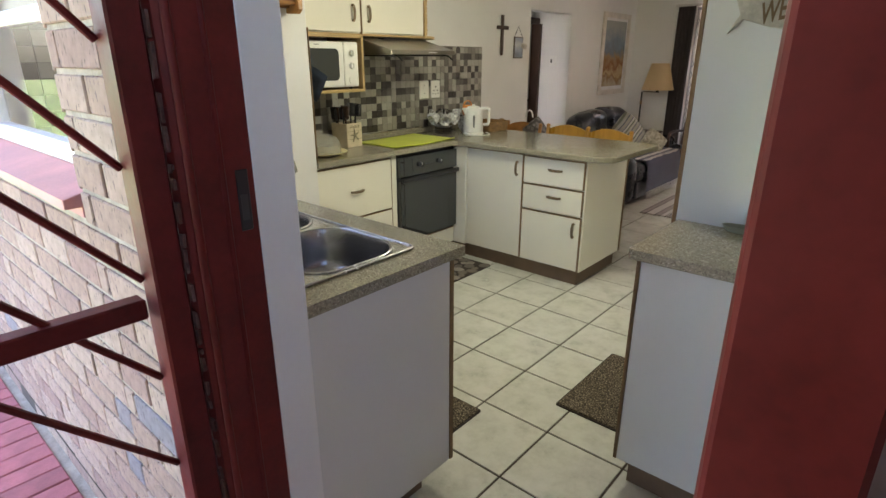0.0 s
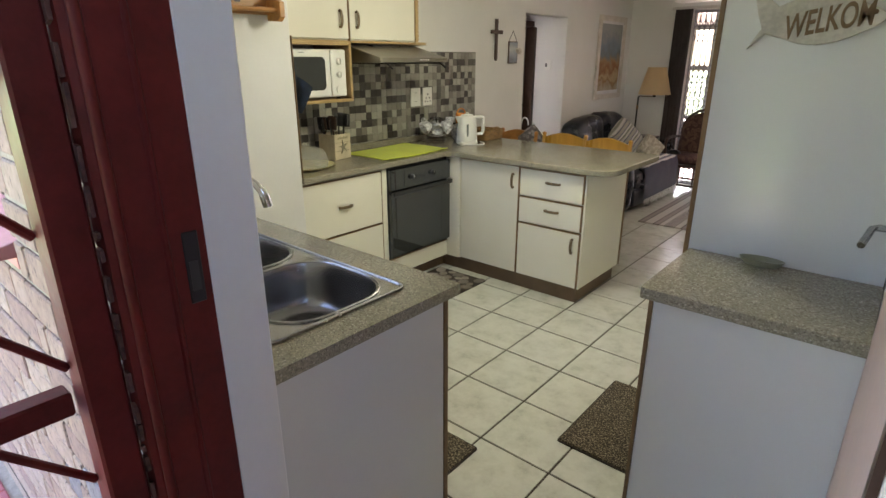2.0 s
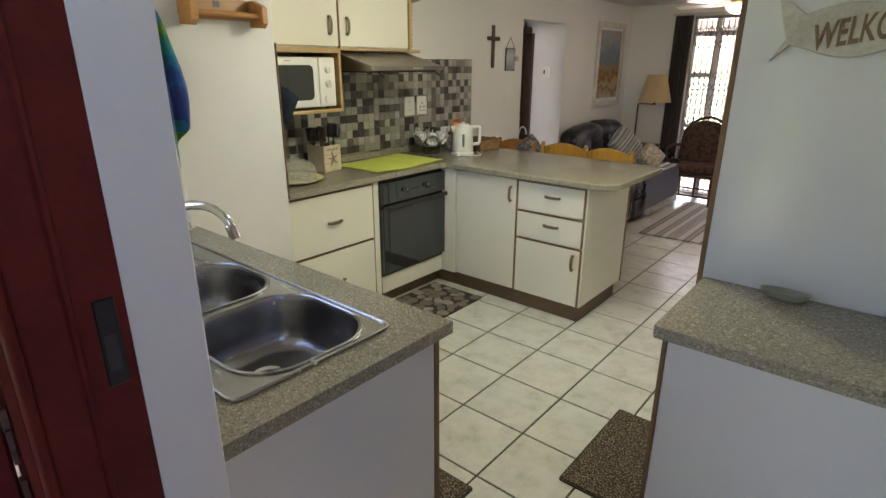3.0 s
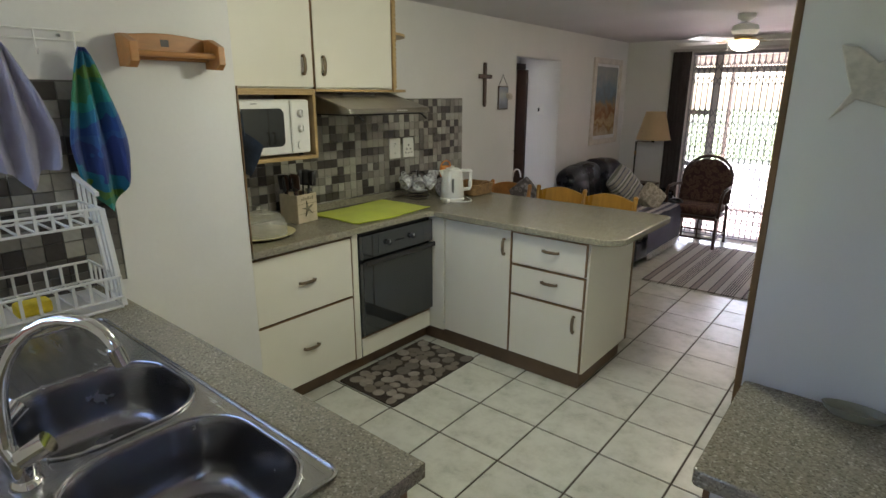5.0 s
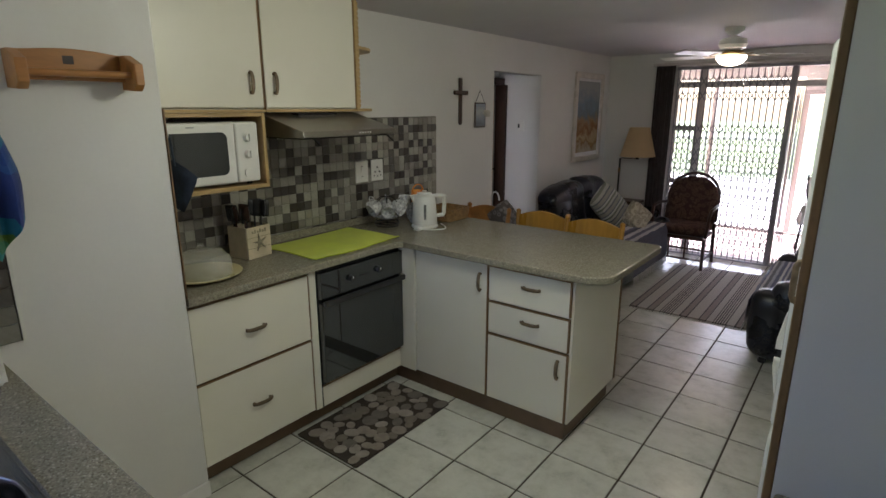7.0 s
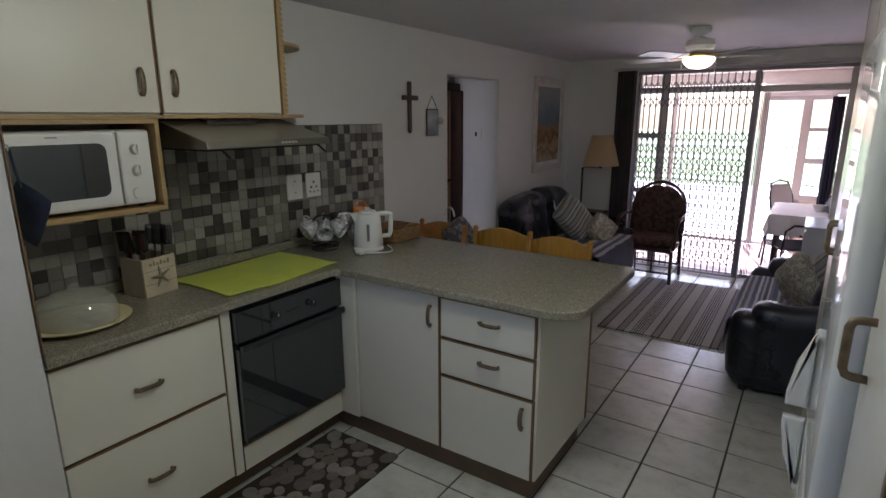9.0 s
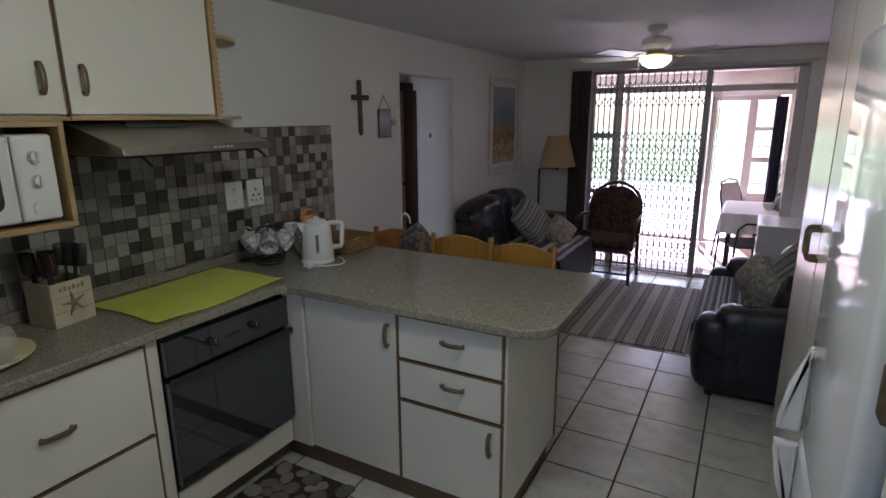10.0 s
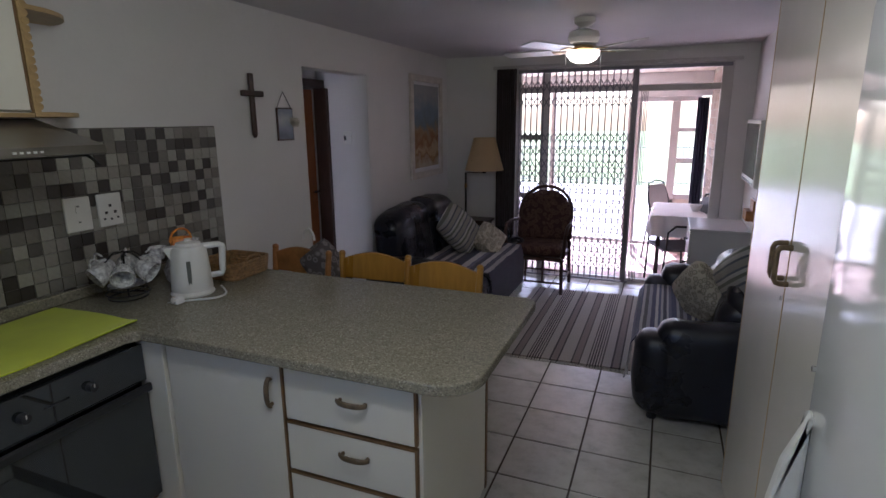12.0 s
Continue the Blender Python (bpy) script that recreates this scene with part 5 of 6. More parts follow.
part("plinth", box(-2.385, -2.37, 3.99, 4.34, .002, .105), PLINTH, rc, "brown kickboard")
wt3 = thing("worktop", "short speckled beige worktop against a tall panel", "worktop", at=(-2.2, 4.12, .88))
part("slab", prism(rounded(-2.447, E1 - .002, 3.905, 4.342, .012, 4, (1, 0, 0, 1)), "z", .881, .916, .004), TOP, wt3)
so = thing("soap_dish", "small grey-green oval dish on the worktop", "dish", at=(-2.22, 4.30, .916))
part("dish", lathe(((0, .003), (.04, .0), (.055, .012), (.06, .022), (.056, .022), (.045, .008), (0, .006)), (-2.225, 4.305, .9165), 24, sx=1.05, sy=.5), mat("grey_green_glaze", (.28, .28, .2), .35), so, "", True)

tu = thing("tall_cupboard", "tall white cupboard with plain side panel and brown edge", "tall cupboard", at=(-2.2, 4.56, 0))
part("side_panel", box(-2.452, E1 - .003, 4.345, 4.361, .0, H - .003), LAMG, tu, "grey-white side panel")
part("panel_edging", box(-2.468, -2.4525, 4.344, 4.3645, .0, H - .003, .002), EDGE, tu, "brown edge strip")
part("carcass", box(-2.44, E1 - .003, 4.362, 4.775, .08, H - .004), LAMG, tu)
td = part("cupboard_door", box(-2.462, -2.442, 4.368, 4.772, .09, H - .01, .002), LAMC, tu)
def d_handle(p, parent, length=.1):
    p = Vector(p)
    pts = [p, p + Vector((-.02, 0, .0)), p + Vector((-.03, 0, .003)), p + Vector((-.035, 0, .014)), p + Vector((-.035, 0, length - .014)), p + Vector((-.03, 0, length - .003)), p + Vector((-.02, 0, length)), p + Vector((0, 0, length))]
    part("handle", tube(pts, .0075, 10), HANDLE, parent, "brown D handle", True)
d_handle((-2.462, 4.70, 1.19), td)

fg = thing("fridge", "tall white enamel fridge freezer with long handles", "fridge", at=(-2.2, 5.09, 0))
part("body", box(-2.44, E1 - .02, 4.785, 5.395, .03, 1.79, .01, 2), FRIDGE, fg)
fd = part("door", box(-2.505, -2.445, 4.786, 5.394, .80, 1.79, .025, 4), FRIDGE, fg, "upper door", True)
fz = part("door", box(-2.505, -2.445, 4.786, 5.394, .05, .79, .025, 4), FRIDGE, fg, "lower door", True)
def fin(z0, z1, up, parent):
    a, c = (z0, z1) if up else (z1, z0)
    pts = [(-2.505, a), (-2.56, a), (-2.56, a + (c - a) * .15), (-2.545, a + (c - a) * .55), (-2.507, c), (-2.505, c)]
    part("handle", prism([(x, z) for x, z in pts], "y", 5.335, 5.365, .008), WPLAS, parent, "curved white handle")
fin(.815, 1.05, True, fd)
fin(.555, .78, False, fz)
part("badge", rod((-2.505, 5.0, 1.70), (-2.509, 5.0, 1.70), .013, 16), CHROME, fd)
part("dent_cap", rod((-2.505, 5.37, .93 + .2), (-2.512, 5.37, .93 + .2), .006, 10), CHROME, fd)
for y in (4.83, 5.35):
    part("foot", rod((-2.40, y, 0), (-2.40, y, .035), .02, 10), BLACKP, fg)

cw = thing("tall_cupboard", "tall white double-door cupboard with brown handles and keyhole", "tall cupboard", at=(-2.2, 6.0, 0))
part("carcass", box(-2.445, E1 - .003, 5.402, 6.56, .06, H - .003), LAMG, cw)
for y0, y1, hy in ((5.41, 5.898, 5.872), (5.904, 6.556, 5.935)):
    dd = part("cupboard_door", box(-2.468, -2.447, y0, y1, .075, H - .01, .002), LAMC, cw)
    part("edging", box(-2.4692, -2.449, y1 - .0035, y1 + .003, .075, H - .01), WOODY, dd, "light wood edge")
    d_handle((-2.468, hy, 1.155), dd)
part("keyhole", rod((-2.468, 5.925, 1.10), (-2.471, 5.925, 1.10), .007, 12), CHROME, cw)
part("plinth", box(-2.43, -2.415, 5.402, 6.56, .002, .06), LAMG, cw)

fs = thing("welcome_sign", "whitewashed wooden fish sign with brown letters", "sign", at=(-2.2, 4.34, 1.6))
fish = [(-2.375, 1.545), (-2.345, 1.60), (-2.36, 1.64), (-2.375, 1.69), (-2.345, 1.685), (-2.31, 1.655)]
fish += [(-2.31 + .25 * k / 12, 1.628 + .052 * math.sin(math.pi * (.18 + .82 * k / 12))) for k in range(1, 12)]
fish += [(-2.055, 1.622)]
fish += [(-2.06 - .25 * k / 12, 1.612 - .058 * math.sin(math.pi * (.82 * k / 12))) for k in range(1, 12)]
fish += [(-2.335, 1.585)]
part("fish_board", prism(fish, "y", 4.326, 4.343, .003), DRIFT, fs)
cu = bpy.data.curves.new("lettering", "FONT")
cu.body, cu.size, cu.extrude, cu.align_x, cu.align_y = "WELKOM", .088, .0015, "CENTER", "CENTER"
cu.offset = .0015
tmp = new("lettering", cu)
dg = bpy.context.evaluated_depsgraph_get()
me = bpy.data.meshes.new_from_object(tmp.evaluated_get(dg))
bpy.data.objects.remove(tmp)
me.name = "lettering"
me.materials.clear(); me.materials.append(LETTER)
for v in me.vertices:
    v.co = Vector((v.co.x * .52 + .012, -.0155 - v.co.z, v.co.y + .016 + .09 * v.co.x - (v.co.x * 2.4) ** 2 * .02))
lt = new("lettering", me); lt.parent = fs; lt["label"] = "brown painted letters"
part("eye", rod((-2.09, 4.326, 1.632), (-2.09, 4.323, 1.632), .006, 10), LETTER, fs)

lv = thing("lever_handle", "satin steel door lever on its plate", "door handle", at=(-1.95, 4.3, 1.07))
part("backplate", box(E1 - .006, E1 - .001, 4.27, 4.315, .93, 1.15, .002), STEEL, lv)
part("lever", tube(((E1 - .005, 4.295, 1.09), (E1 - .05, 4.295, 1.09), (E1 - .062, 4.285, 1.088), (E1 - .075, 4.20, 1.06)), .0095, 10), STEEL, lv, "", True)

# floor mats
def flat_mat(nm, label, x0, x1, y0, y1, material, rim):
    m = thing(nm, label, "mat", "kitchen mats", at=((x0 + x1) / 2, (y0 + y1) / 2, 0))
    part("backing", prism(rounded(x0, x1, y0, y1, .012, 3), "z", .0015, .006), rim, m)
    part("pile", prism(rounded(x0 + .008, x1 - .008, y0 + .008, y1 - .008, .01, 3), "z", .006, .012, .002), material, m)
    return m


flat_mat("door_mat", "dark speckled brown pile mat on the tiles", -2.82, -2.40, 4.228, 4.82, COIR, MATB)
flat_mat("door_mat", "dark speckled brown pile mat before the sink", -3.62, -3.04, 3.50, 3.975, COIR, MATB)
pm = thing("pebble_mat", "brown rubber mat printed with pebbles", "mat", at=(-4.29, 5.08, 0))
part("base", prism(rounded(-4.51, -4.072, 4.73, 5.45, .01, 3), "z", .0015, .006), MATB, pm)
rnd = random.Random(11)
stones = bmesh.new()
spots = []
for _ in range(1400):
    x, y, a = rnd.uniform(-4.475, -4.105), rnd.uniform(4.765, 5.415), rnd.uniform(.03, .05)
    if all((x - p) ** 2 + (y - q) ** 2 > (.74 * (a + s)) ** 2 for p, q, s in spots):
        spots.append((x, y, a))
for x, y, a in spots:
    ph_, el = rnd.uniform(0, 3.14), rnd.uniform(.68, .95)
    pts = []
    for k in range(12):
        t = k * math.tau / 12
        u, v = a * math.cos(t), a * el * math.sin(t)
        pts.append((x + u * math.cos(ph_) - v * math.sin(ph_), y + u * math.sin(ph_) + v * math.cos(ph_)))
    prism(pts, "z", .006, .0085, 0, stones)
part("pebble_print", stones, PEBBLE, pm)

# ceiling lamp of the kitchen
kl = thing("ceiling_lamp", "round white ceiling lamp, lit", "ceiling lamp", at=(-3.3, 4.9, H))
part("lamp_base", rod((-3.3, 4.9, H - .001), (-3.3, 4.9, H - .025), .13, 28), WPLAS, kl)
part("diffuser", lathe(((.125, -.025), (.12, -.05), (.09, -.075), (.04, -.088), (0, -.09)), (-3.3, 4.9, H), 28), DOME, kl, "lit opal bowl", True)
lamp("ceiling_lamp_light", "POINT", KLAMP, pose(-3.3, 4.9, H - .2), (.96, 1, .73), radius=.1)

# ---- lounge ----
def moved(bm, m):
    bmesh.ops.transform(bm, matrix=m, verts=bm.verts)
    return bm


def sofa(label, m, at, width, depth, back_h, seat_h=.41, arm_h=.57):
    """A two-seat leather sofa: x along its width, front at y = 0, back at y = depth."""
    s = thing("sofa", label, "sofa", at=at)
    a = .19
    def q(nm, bm, lab=""):
        return part(nm, moved(bm, m), LEATHER, s, lab, True)
    q("base", soft_box(a * .5, width - a * .5, .06, depth - .03, .03, .26, .03))
    for x0, x1 in ((0, a), (width - a, width)):
        arm = q("arm", soft_box(x0, x1, .10, depth - .06, .03, arm_h, .075, wob=.012))
        part("arm_front", moved(soft_box(x0 - .004, x1 + .004, -.01, .2, .05, arm_h - .08, .08, wob=.012), m), LEATHER, arm, "", True)
    half = (width - 2 * a) / 2
    for k in range(2):
        x0 = a + half * k
        q("seat_cushion", soft_box(x0 + .004, x0 + half - .004, -.02, depth - .24, .24, seat_h, .06, wob=.012), "padded seat")
        q("footrest", soft_box(x0 + .006, x0 + half - .006, -.015, .06, .06, .25, .03))
        b = soft_box(x0 - .01, x0 + half + .01, depth - .32, depth - .04, seat_h - .04, back_h - .12, .1, wob=.016)
        for v in b.verts:
            v.co.y += (v.co.z - seat_h) * .16 - .03
        q("back_cushion", b, "tilted padded back")
        h = soft_box(x0 - .015, x0 + half + .015, depth - .29, depth - .02, back_h - .26, back_h, .11, wob=.02)
        for v in h.verts:
            v.co.z -= .13 * max(0, v.co.z - seat_h) / (back_h - seat_h) * abs((v.co.x - width / 2) / (width / 2)) ** 2
        q("head_cushion", h, "bulging headrest")
    for x, y in ((.08, .1), (width - .08, .1), (.08, depth - .1), (width - .08, depth - .1)):
        part("foot", moved(rod((x, y, 0), (x, y, .04), .025, 8), m), BLACKP, s)
    return s


ML = pose(-3.99, 7.70, 0, 0, 0, 90)     # faces east, back to the west wall
sofa("black leather sofa against the white wall, striped throw on it", ML, (-4.45, 8.5, 0), 1.62, .93, .94, .43, .59)
MR = pose(-2.86, 8.45, 0, 0, 0, -90)    # faces west
sofa("black leather sofa with striped throw, beside the tall cupboard", MR, (-2.5, 7.76, 0), 1.38, .71, .80)


def throw(label, m, at, x0, x1, run, material):
    """A blanket over a seat, down its front: run is (y, z) pairs; it has a knotted fringe."""
    t = thing("throw_blanket", label, "blanket", "throws on the sofas", at=at)
    bm = bmesh.new()
    n = 14
    rows = []
    for k, (y, z) in enumerate(run):
        rows.append([bm.verts.new((x0 + (x1 - x0) * i / n, y + .008 * noise.noise(Vector((i * .6, k * .9, 2))), z + .01 * abs(noise.noise(Vector((i * .5, k * .8, 5)))))) for i in range(n + 1)])
    for a, c in zip(rows, rows[1:]):
        for i in range(n):
            bm.faces.new((a[i], a[i + 1], c[i + 1], c[i]))
    r = bmesh.ops.extrude_face_region(bm, geom=bm.faces[:])
    bmesh.ops.translate(bm, verts=[q for q in r["geom"] if isinstance(q, bmesh.types.BMVert)], vec=(0, 0, .007))
    bmesh.ops.recalc_face_normals(bm, faces=bm.faces)
    part("cloth", moved(bm, m), material, t, "", True)
    fb = bmesh.new()
    rnd = random.Random(7)
    y, z = run[0]
    for k in range(44):
        x = x0 + (x1 - x0) * (k + .5) / 44
        rod((x, y, z + .005), (x + rnd.uniform(-.012, .012), y + rnd.uniform(-.015, .004), z - rnd.uniform(.05, .075)), .003, 5, None, fb)
    part("fringe", moved(fb, m), CLOTH, t, "pale knotted fringe")


throw("blue and white striped woven throw over the seat", ML, (-4.3, 8.7, .2), .36, 1.36, ((-.05, .12), (-.045, .25), (-.043, .38), (-.012, .45), (.1, .458), (.3, .457), (.5, .453), (.6, .455)), BLANKET)
BLANKR = striped("blue_grey_blanket", ((0, (.03, .035, .11)), (.12, (.5, .49, .5)), (.2, (.05, .06, .15)), (.27, (.38, .37, .39)), (.34, (.02, .022, .06)), (.44, (.45, .44, .46)), (.5, (.1, .1, .18)), (.58, (.02, .03, .1)), (.72, (.4, .39, .42)), (.8, (.06, .06, .08)), (.9, (.3, .3, .36))), "X", .2, wob=.04)
throw("blue and grey striped woven throw over the seat", MR, (-2.6, 7.75, .2), .20, 1.24, ((-.045, .22), (-.042, .30), (-.035, .38), (-.005, .425), (.1, .433), (.3, .43), (.44, .43)), BLANKR)


def cushion(label, x, y, z, rx, ry, rz, w, h, material, seedv):
    c = thing("cushion", label, "cushion", "scatter cushions", at=(x, y, z))
    cover = part("cover", pillow(w, h, .17, Matrix.Translation((x, y, z)), 14, .42, seedv), material, c, "", True)
    cover.matrix_basis = pose(0, 0, 0, rx, ry, rz)


cushion("striped grey and cream cushion leaning on the backrest", -4.42, 8.62, .655, -24, -38, 80, .34, .43, PILLOWS, 1)
cushion("small patterned beige cushion", -4.19, 8.76, .55, -34, -42, 74, .27, .27, PAISLEY, 2)
cushion("striped grey and cream cushion against the cupboard end", -2.33, 7.43, .67, 18, -30, -75, .48, .46, PILLOWS, 3)
cushion("small patterned beige cushion on the throw", -2.54, 7.66, .57, 24, -38, -70, .36, .34, PAISLEY, 4)

rg = thing("rug", "brown and beige striped woven rug on the tiles", "rug", at=(-3.32, 8.47, 0))
bm = box(-.55, .55, -.8, .8, .002, .010)
part("weave", moved(bm, pose(-3.30, 8.475, 0, 0, 0, 2)), RUGM, rg)
for s in (-1, 1):
    fb = bmesh.new()
    for k in range(60):
        x = -.54 + 1.08 * k / 59
        rod((x, s * .8, .006), (x + .006 * math.sin(k * 2.1), s * .835, .004), .0022, 4, None, fb)
    part("fringe", moved(fb, pose(-3.30, 8.475, 0, 0, 0, 2)), RUGM, rg)

# cane armchair
ac = thing("cane_armchair", "dark cane armchair with floral cushions before the gate", "armchair", at=(-3.87, 9.42, 0))
hoop = [(-.255, .44)] + [(-.255 + 0, .6)] + [(-.255 * math.cos(a * math.pi / 14) , .70 + .245 * math.sin(a * math.pi / 14)) for a in range(15)] + [(.255, .6), (.255, .44)]
AX, AY = -3.855, 9.36
def tilt(z):
    return AY + .17 + (z - .42) * .22
part("back_frame", tube([(AX + x, tilt(z), z) for x, z in hoop], .017, 8), DARKW, ac, "", True)
bc = bmesh.new()
n = 14
gs = []
for s in (1, -1):
    g = [[None] * (n + 1) for _ in range(n + 1)]
    for i in range(n + 1):
        for j in range(n + 1):
            u, v = 2 * i / n - 1, j / n
            z = .42 + .49 * v
            wmax = .252 * (1 if v < .55 else math.sqrt(max(.0, 1 - ((v - .55) / .47) ** 2)))
            k = max(0, (1 - u ** 4) * (1 - (2 * v - 1) ** 6)) ** .45
            g[i][j] = bc.verts.new((AX + u * wmax, tilt(z) - .025 - s * .045 * k, z))
    for i in range(n):
        for j in range(n):
            bc.faces.new((g[i][j], g[i + 1][j], g[i + 1][j + 1], g[i][j + 1]))
bmesh.ops.remove_doubles(bc, verts=bc.verts, dist=1e-4)
bmesh.ops.recalc_face_normals(bc, faces=bc.faces)
part("back_cushion", bc, FLORAL, ac, "dark floral back cushion", True)
part("seat_cushion", soft_box(AX - .25, AX + .25, AY - .28, AY + .17, .35, .45, .045, wob=.01), FLORAL, ac, "dark floral seat cushion", True)
part("seat_frame", box(AX - .25, AX + .25, AY - .27, AY + .18, .315, .35, .008, 2), DARKW, ac)
for s in (-1, 1):
    part("arm", tube(((AX + s * .26, tilt(.62), .62), (AX + s * .285, AY, .635), (AX + s * .285, AY - .2, .625), (AX + s * .28, AY - .26, .57), (AX + s * .265, AY - .25, .35)), .017, 8), DARKW, ac, "", True)
    part("leg", rod((AX + s * .25, AY - .24, .33), (AX + s * .26, AY - .27, 0), .017, 8), DARKW, ac)
    part("leg", rod((AX + s * .25, AY + .17, .43), (AX + s * .26, AY + .2, 0), .017, 8), DARKW, ac)
    part("stretcher", rod((AX + s * .255, AY - .26, .11), (AX + s * .255, AY + .19, .11), .011, 8), DARKW, ac)
for y in (AY - .26, AY + .19):
    part("stretcher", rod((AX - .255, y, .11), (AX + .255, y, .11), .011, 8), DARKW, ac)
for k in (-.08, .08):
    part("spindle", rod((AX + k, AY - .26, .11), (AX + k, AY - .26, .32), .009, 8), DARKW, ac)

# floor lamp, side table
fl = thing("floor_lamp", "dark pole floor lamp with a beige cloth shade", "floor lamp", at=(-4.63, 9.38, 0))
part("base", lathe(((0, 0), (.13, 0), (.13, .012), (.03, .03), (0, .032)), (-4.63, 9.38, 0), 28), BLACKM, fl, "", True)
part("pole", rod((-4.63, 9.38, .03), (-4.63, 9.38, 1.08), .010, 10), BLACKM, fl)
part("collar", rod((-4.63, 9.38, .93), (-4.63, 9.38, .97), .015, 12), WICKER, fl)
part("arm", tube(((-4.63, 9.38, 1.07), (-4.61, 9.378, 1.085), (-4.43, 9.36, 1.085)), .006, 8), STEEL, fl)
part("socket", rod((-4.43, 9.36, 1.08), (-4.43, 9.36, 1.22), .018, 12), BLACKM, fl)
sh = bmesh.new()
lathe(((.186, 1.115), (.146, 1.265), (.104, 1.42)), (-4.43, 9.36, 0), 36, sh)
bmesh.ops.delete(sh, geom=[f for f in sh.faces if len(f.verts) > 4], context="FACES_ONLY")
part("shade", sh, SHADE, fl, "beige conical shade", True)
for z, q in ((1.115, .186), (1.42, .104)):
    part("shade_hem", tube([(-4.43 + q * math.cos(i * math.tau / 32), 9.36 + q * math.sin(i * math.tau / 32), z) for i in range(32)], .003, 6, closed=True), SHADE, fl, "", True)
for k in range(3):
    a = k * 2.09
    part("shade_spoke", rod((-4.43, 9.36, 1.20), (-4.43 + .168 * math.cos(a), 9.36 + .168 * math.sin(a), 1.21), .002, 5), BLACKM, fl)
sd = thing("side_table", "small dark wooden side table in the corner", "side table", at=(-4.62, 9.58, 0))
part("tabletop", box(-4.85, -4.42, 9.46, 9.70, .56, .585, .005, 2), DARKW, sd)
part("apron", box(-4.82, -4.45, 9.48, 9.69, .49, .56), DARKW, sd)
for x in (-4.81, -4.46):
    for y in (9.49, 9.68):
        part("leg", box(x - .02, x + .02, y - .012, y + .012, 0, .49, .003), DARKW, sd)

# curtain, picture, television, desk
def curtain(nm, label, x0, x1, y, z0, z1, waves, material):
    c = thing(nm, label, "curtain", at=((x0 + x1) / 2, y, z0))
    bm = bmesh.new()
    n, k = 70, 6
    rows = [[bm.verts.new((x0 + (x1 - x0) * i / n, y + .028 * math.sin(i / n * waves * math.tau) * (1 - .15 * j / k) + .004 * math.sin(j + i * .3), z0 + (z1 - z0) * j / k)) for i in range(n + 1)] for j in range(k + 1)]
    for a, b_ in zip(rows, rows[1:]):
        for i in range(n):
            bm.faces.new((a[i], a[i + 1], b_[i + 1], b_[i]))
    r = bmesh.ops.extrude_face_region(bm, geom=bm.faces[:])
    bmesh.ops.translate(bm, verts=[q for q in r["geom"] if isinstance(q, bmesh.types.BMVert)], vec=(0, .003, 0))
    bmesh.ops.recalc_face_normals(bm, faces=bm.faces)
    part("drape", bm, material, c, "", True)


curtain("curtain", "dark brown curtain gathered beside the gate", -4.40, -4.20, 9.655, .02, 2.07, 5, CURTAIN)
curtain("curtain", "dark navy curtain gathered beside the veranda window", -2.47, -2.335, 11.93, .35, 1.84, 4, NAVYC)

pc = thing("framed_picture", "limed wood frame with a blue and sand seaside print", "picture", at=(W, 9.17, 1.53))
y0, y1, z0, z1 = 8.803, 9.55, 1.05, 2.0
for nm, a in (("frame_side", (y0, y0 + .06, z0, z1)), ("frame_side", (y1 - .06, y1, z0, z1)), ("frame_rail", (y0 + .06, y1 - .06, z0, z0 + .06)), ("frame_rail", (y0 + .06, y1 - .06, z1 - .06, z1))):
    part(nm, box(W + .002, W + .03, *a, .006, 2), FRAMEW, pc)
part("mount", box(W + .003, W + .012, y0 + .06, y1 - .06, z0 + .06, z1 - .06), CLOTH, pc)
part("print", box(W + .012, W + .014, y0 + .085, y1 - .085, z0 + .10, z1 - .09), PICTURE, pc, "blue sky over sand print")

tv = thing("television", "wall-mounted silver framed flat television", "television", at=(-2.17, 9.05, 1.33))
part("casing", box(-2.195, -2.135, 8.69, 9.41, 1.09, 1.575, .012, 2), WPLAS, tv, "silver white casing")
part("screen", box(-2.197, -2.1945, 8.725, 9.375, 1.15, 1.545), SCREEN, tv, "dark screen")
part("wall_bracket", box(-2.135, E2 - .002, 8.95, 9.15, 1.25, 1.42), BLACKM, tv)
for k in range(10):
    part("speaker_slot", box(-2.1965, -2.1948, 8.74 + .063 * k, 8.78 + .063 * k, 1.108, 1.122), BLACKM, tv)
wr = thing("wall_shelf", "small wooden letter rack on the wall", "wall shelf", at=(E2, 9.1, .86))
part("back_board", box(E2 - .016, E2 - .002, 9.0, 9.18, .80, .96, .003), RACKW, wr)
part("pocket", box(E2 - .06, E2 - .016, 9.0, 9.18, .80, .88, .003), RACKW, wr)

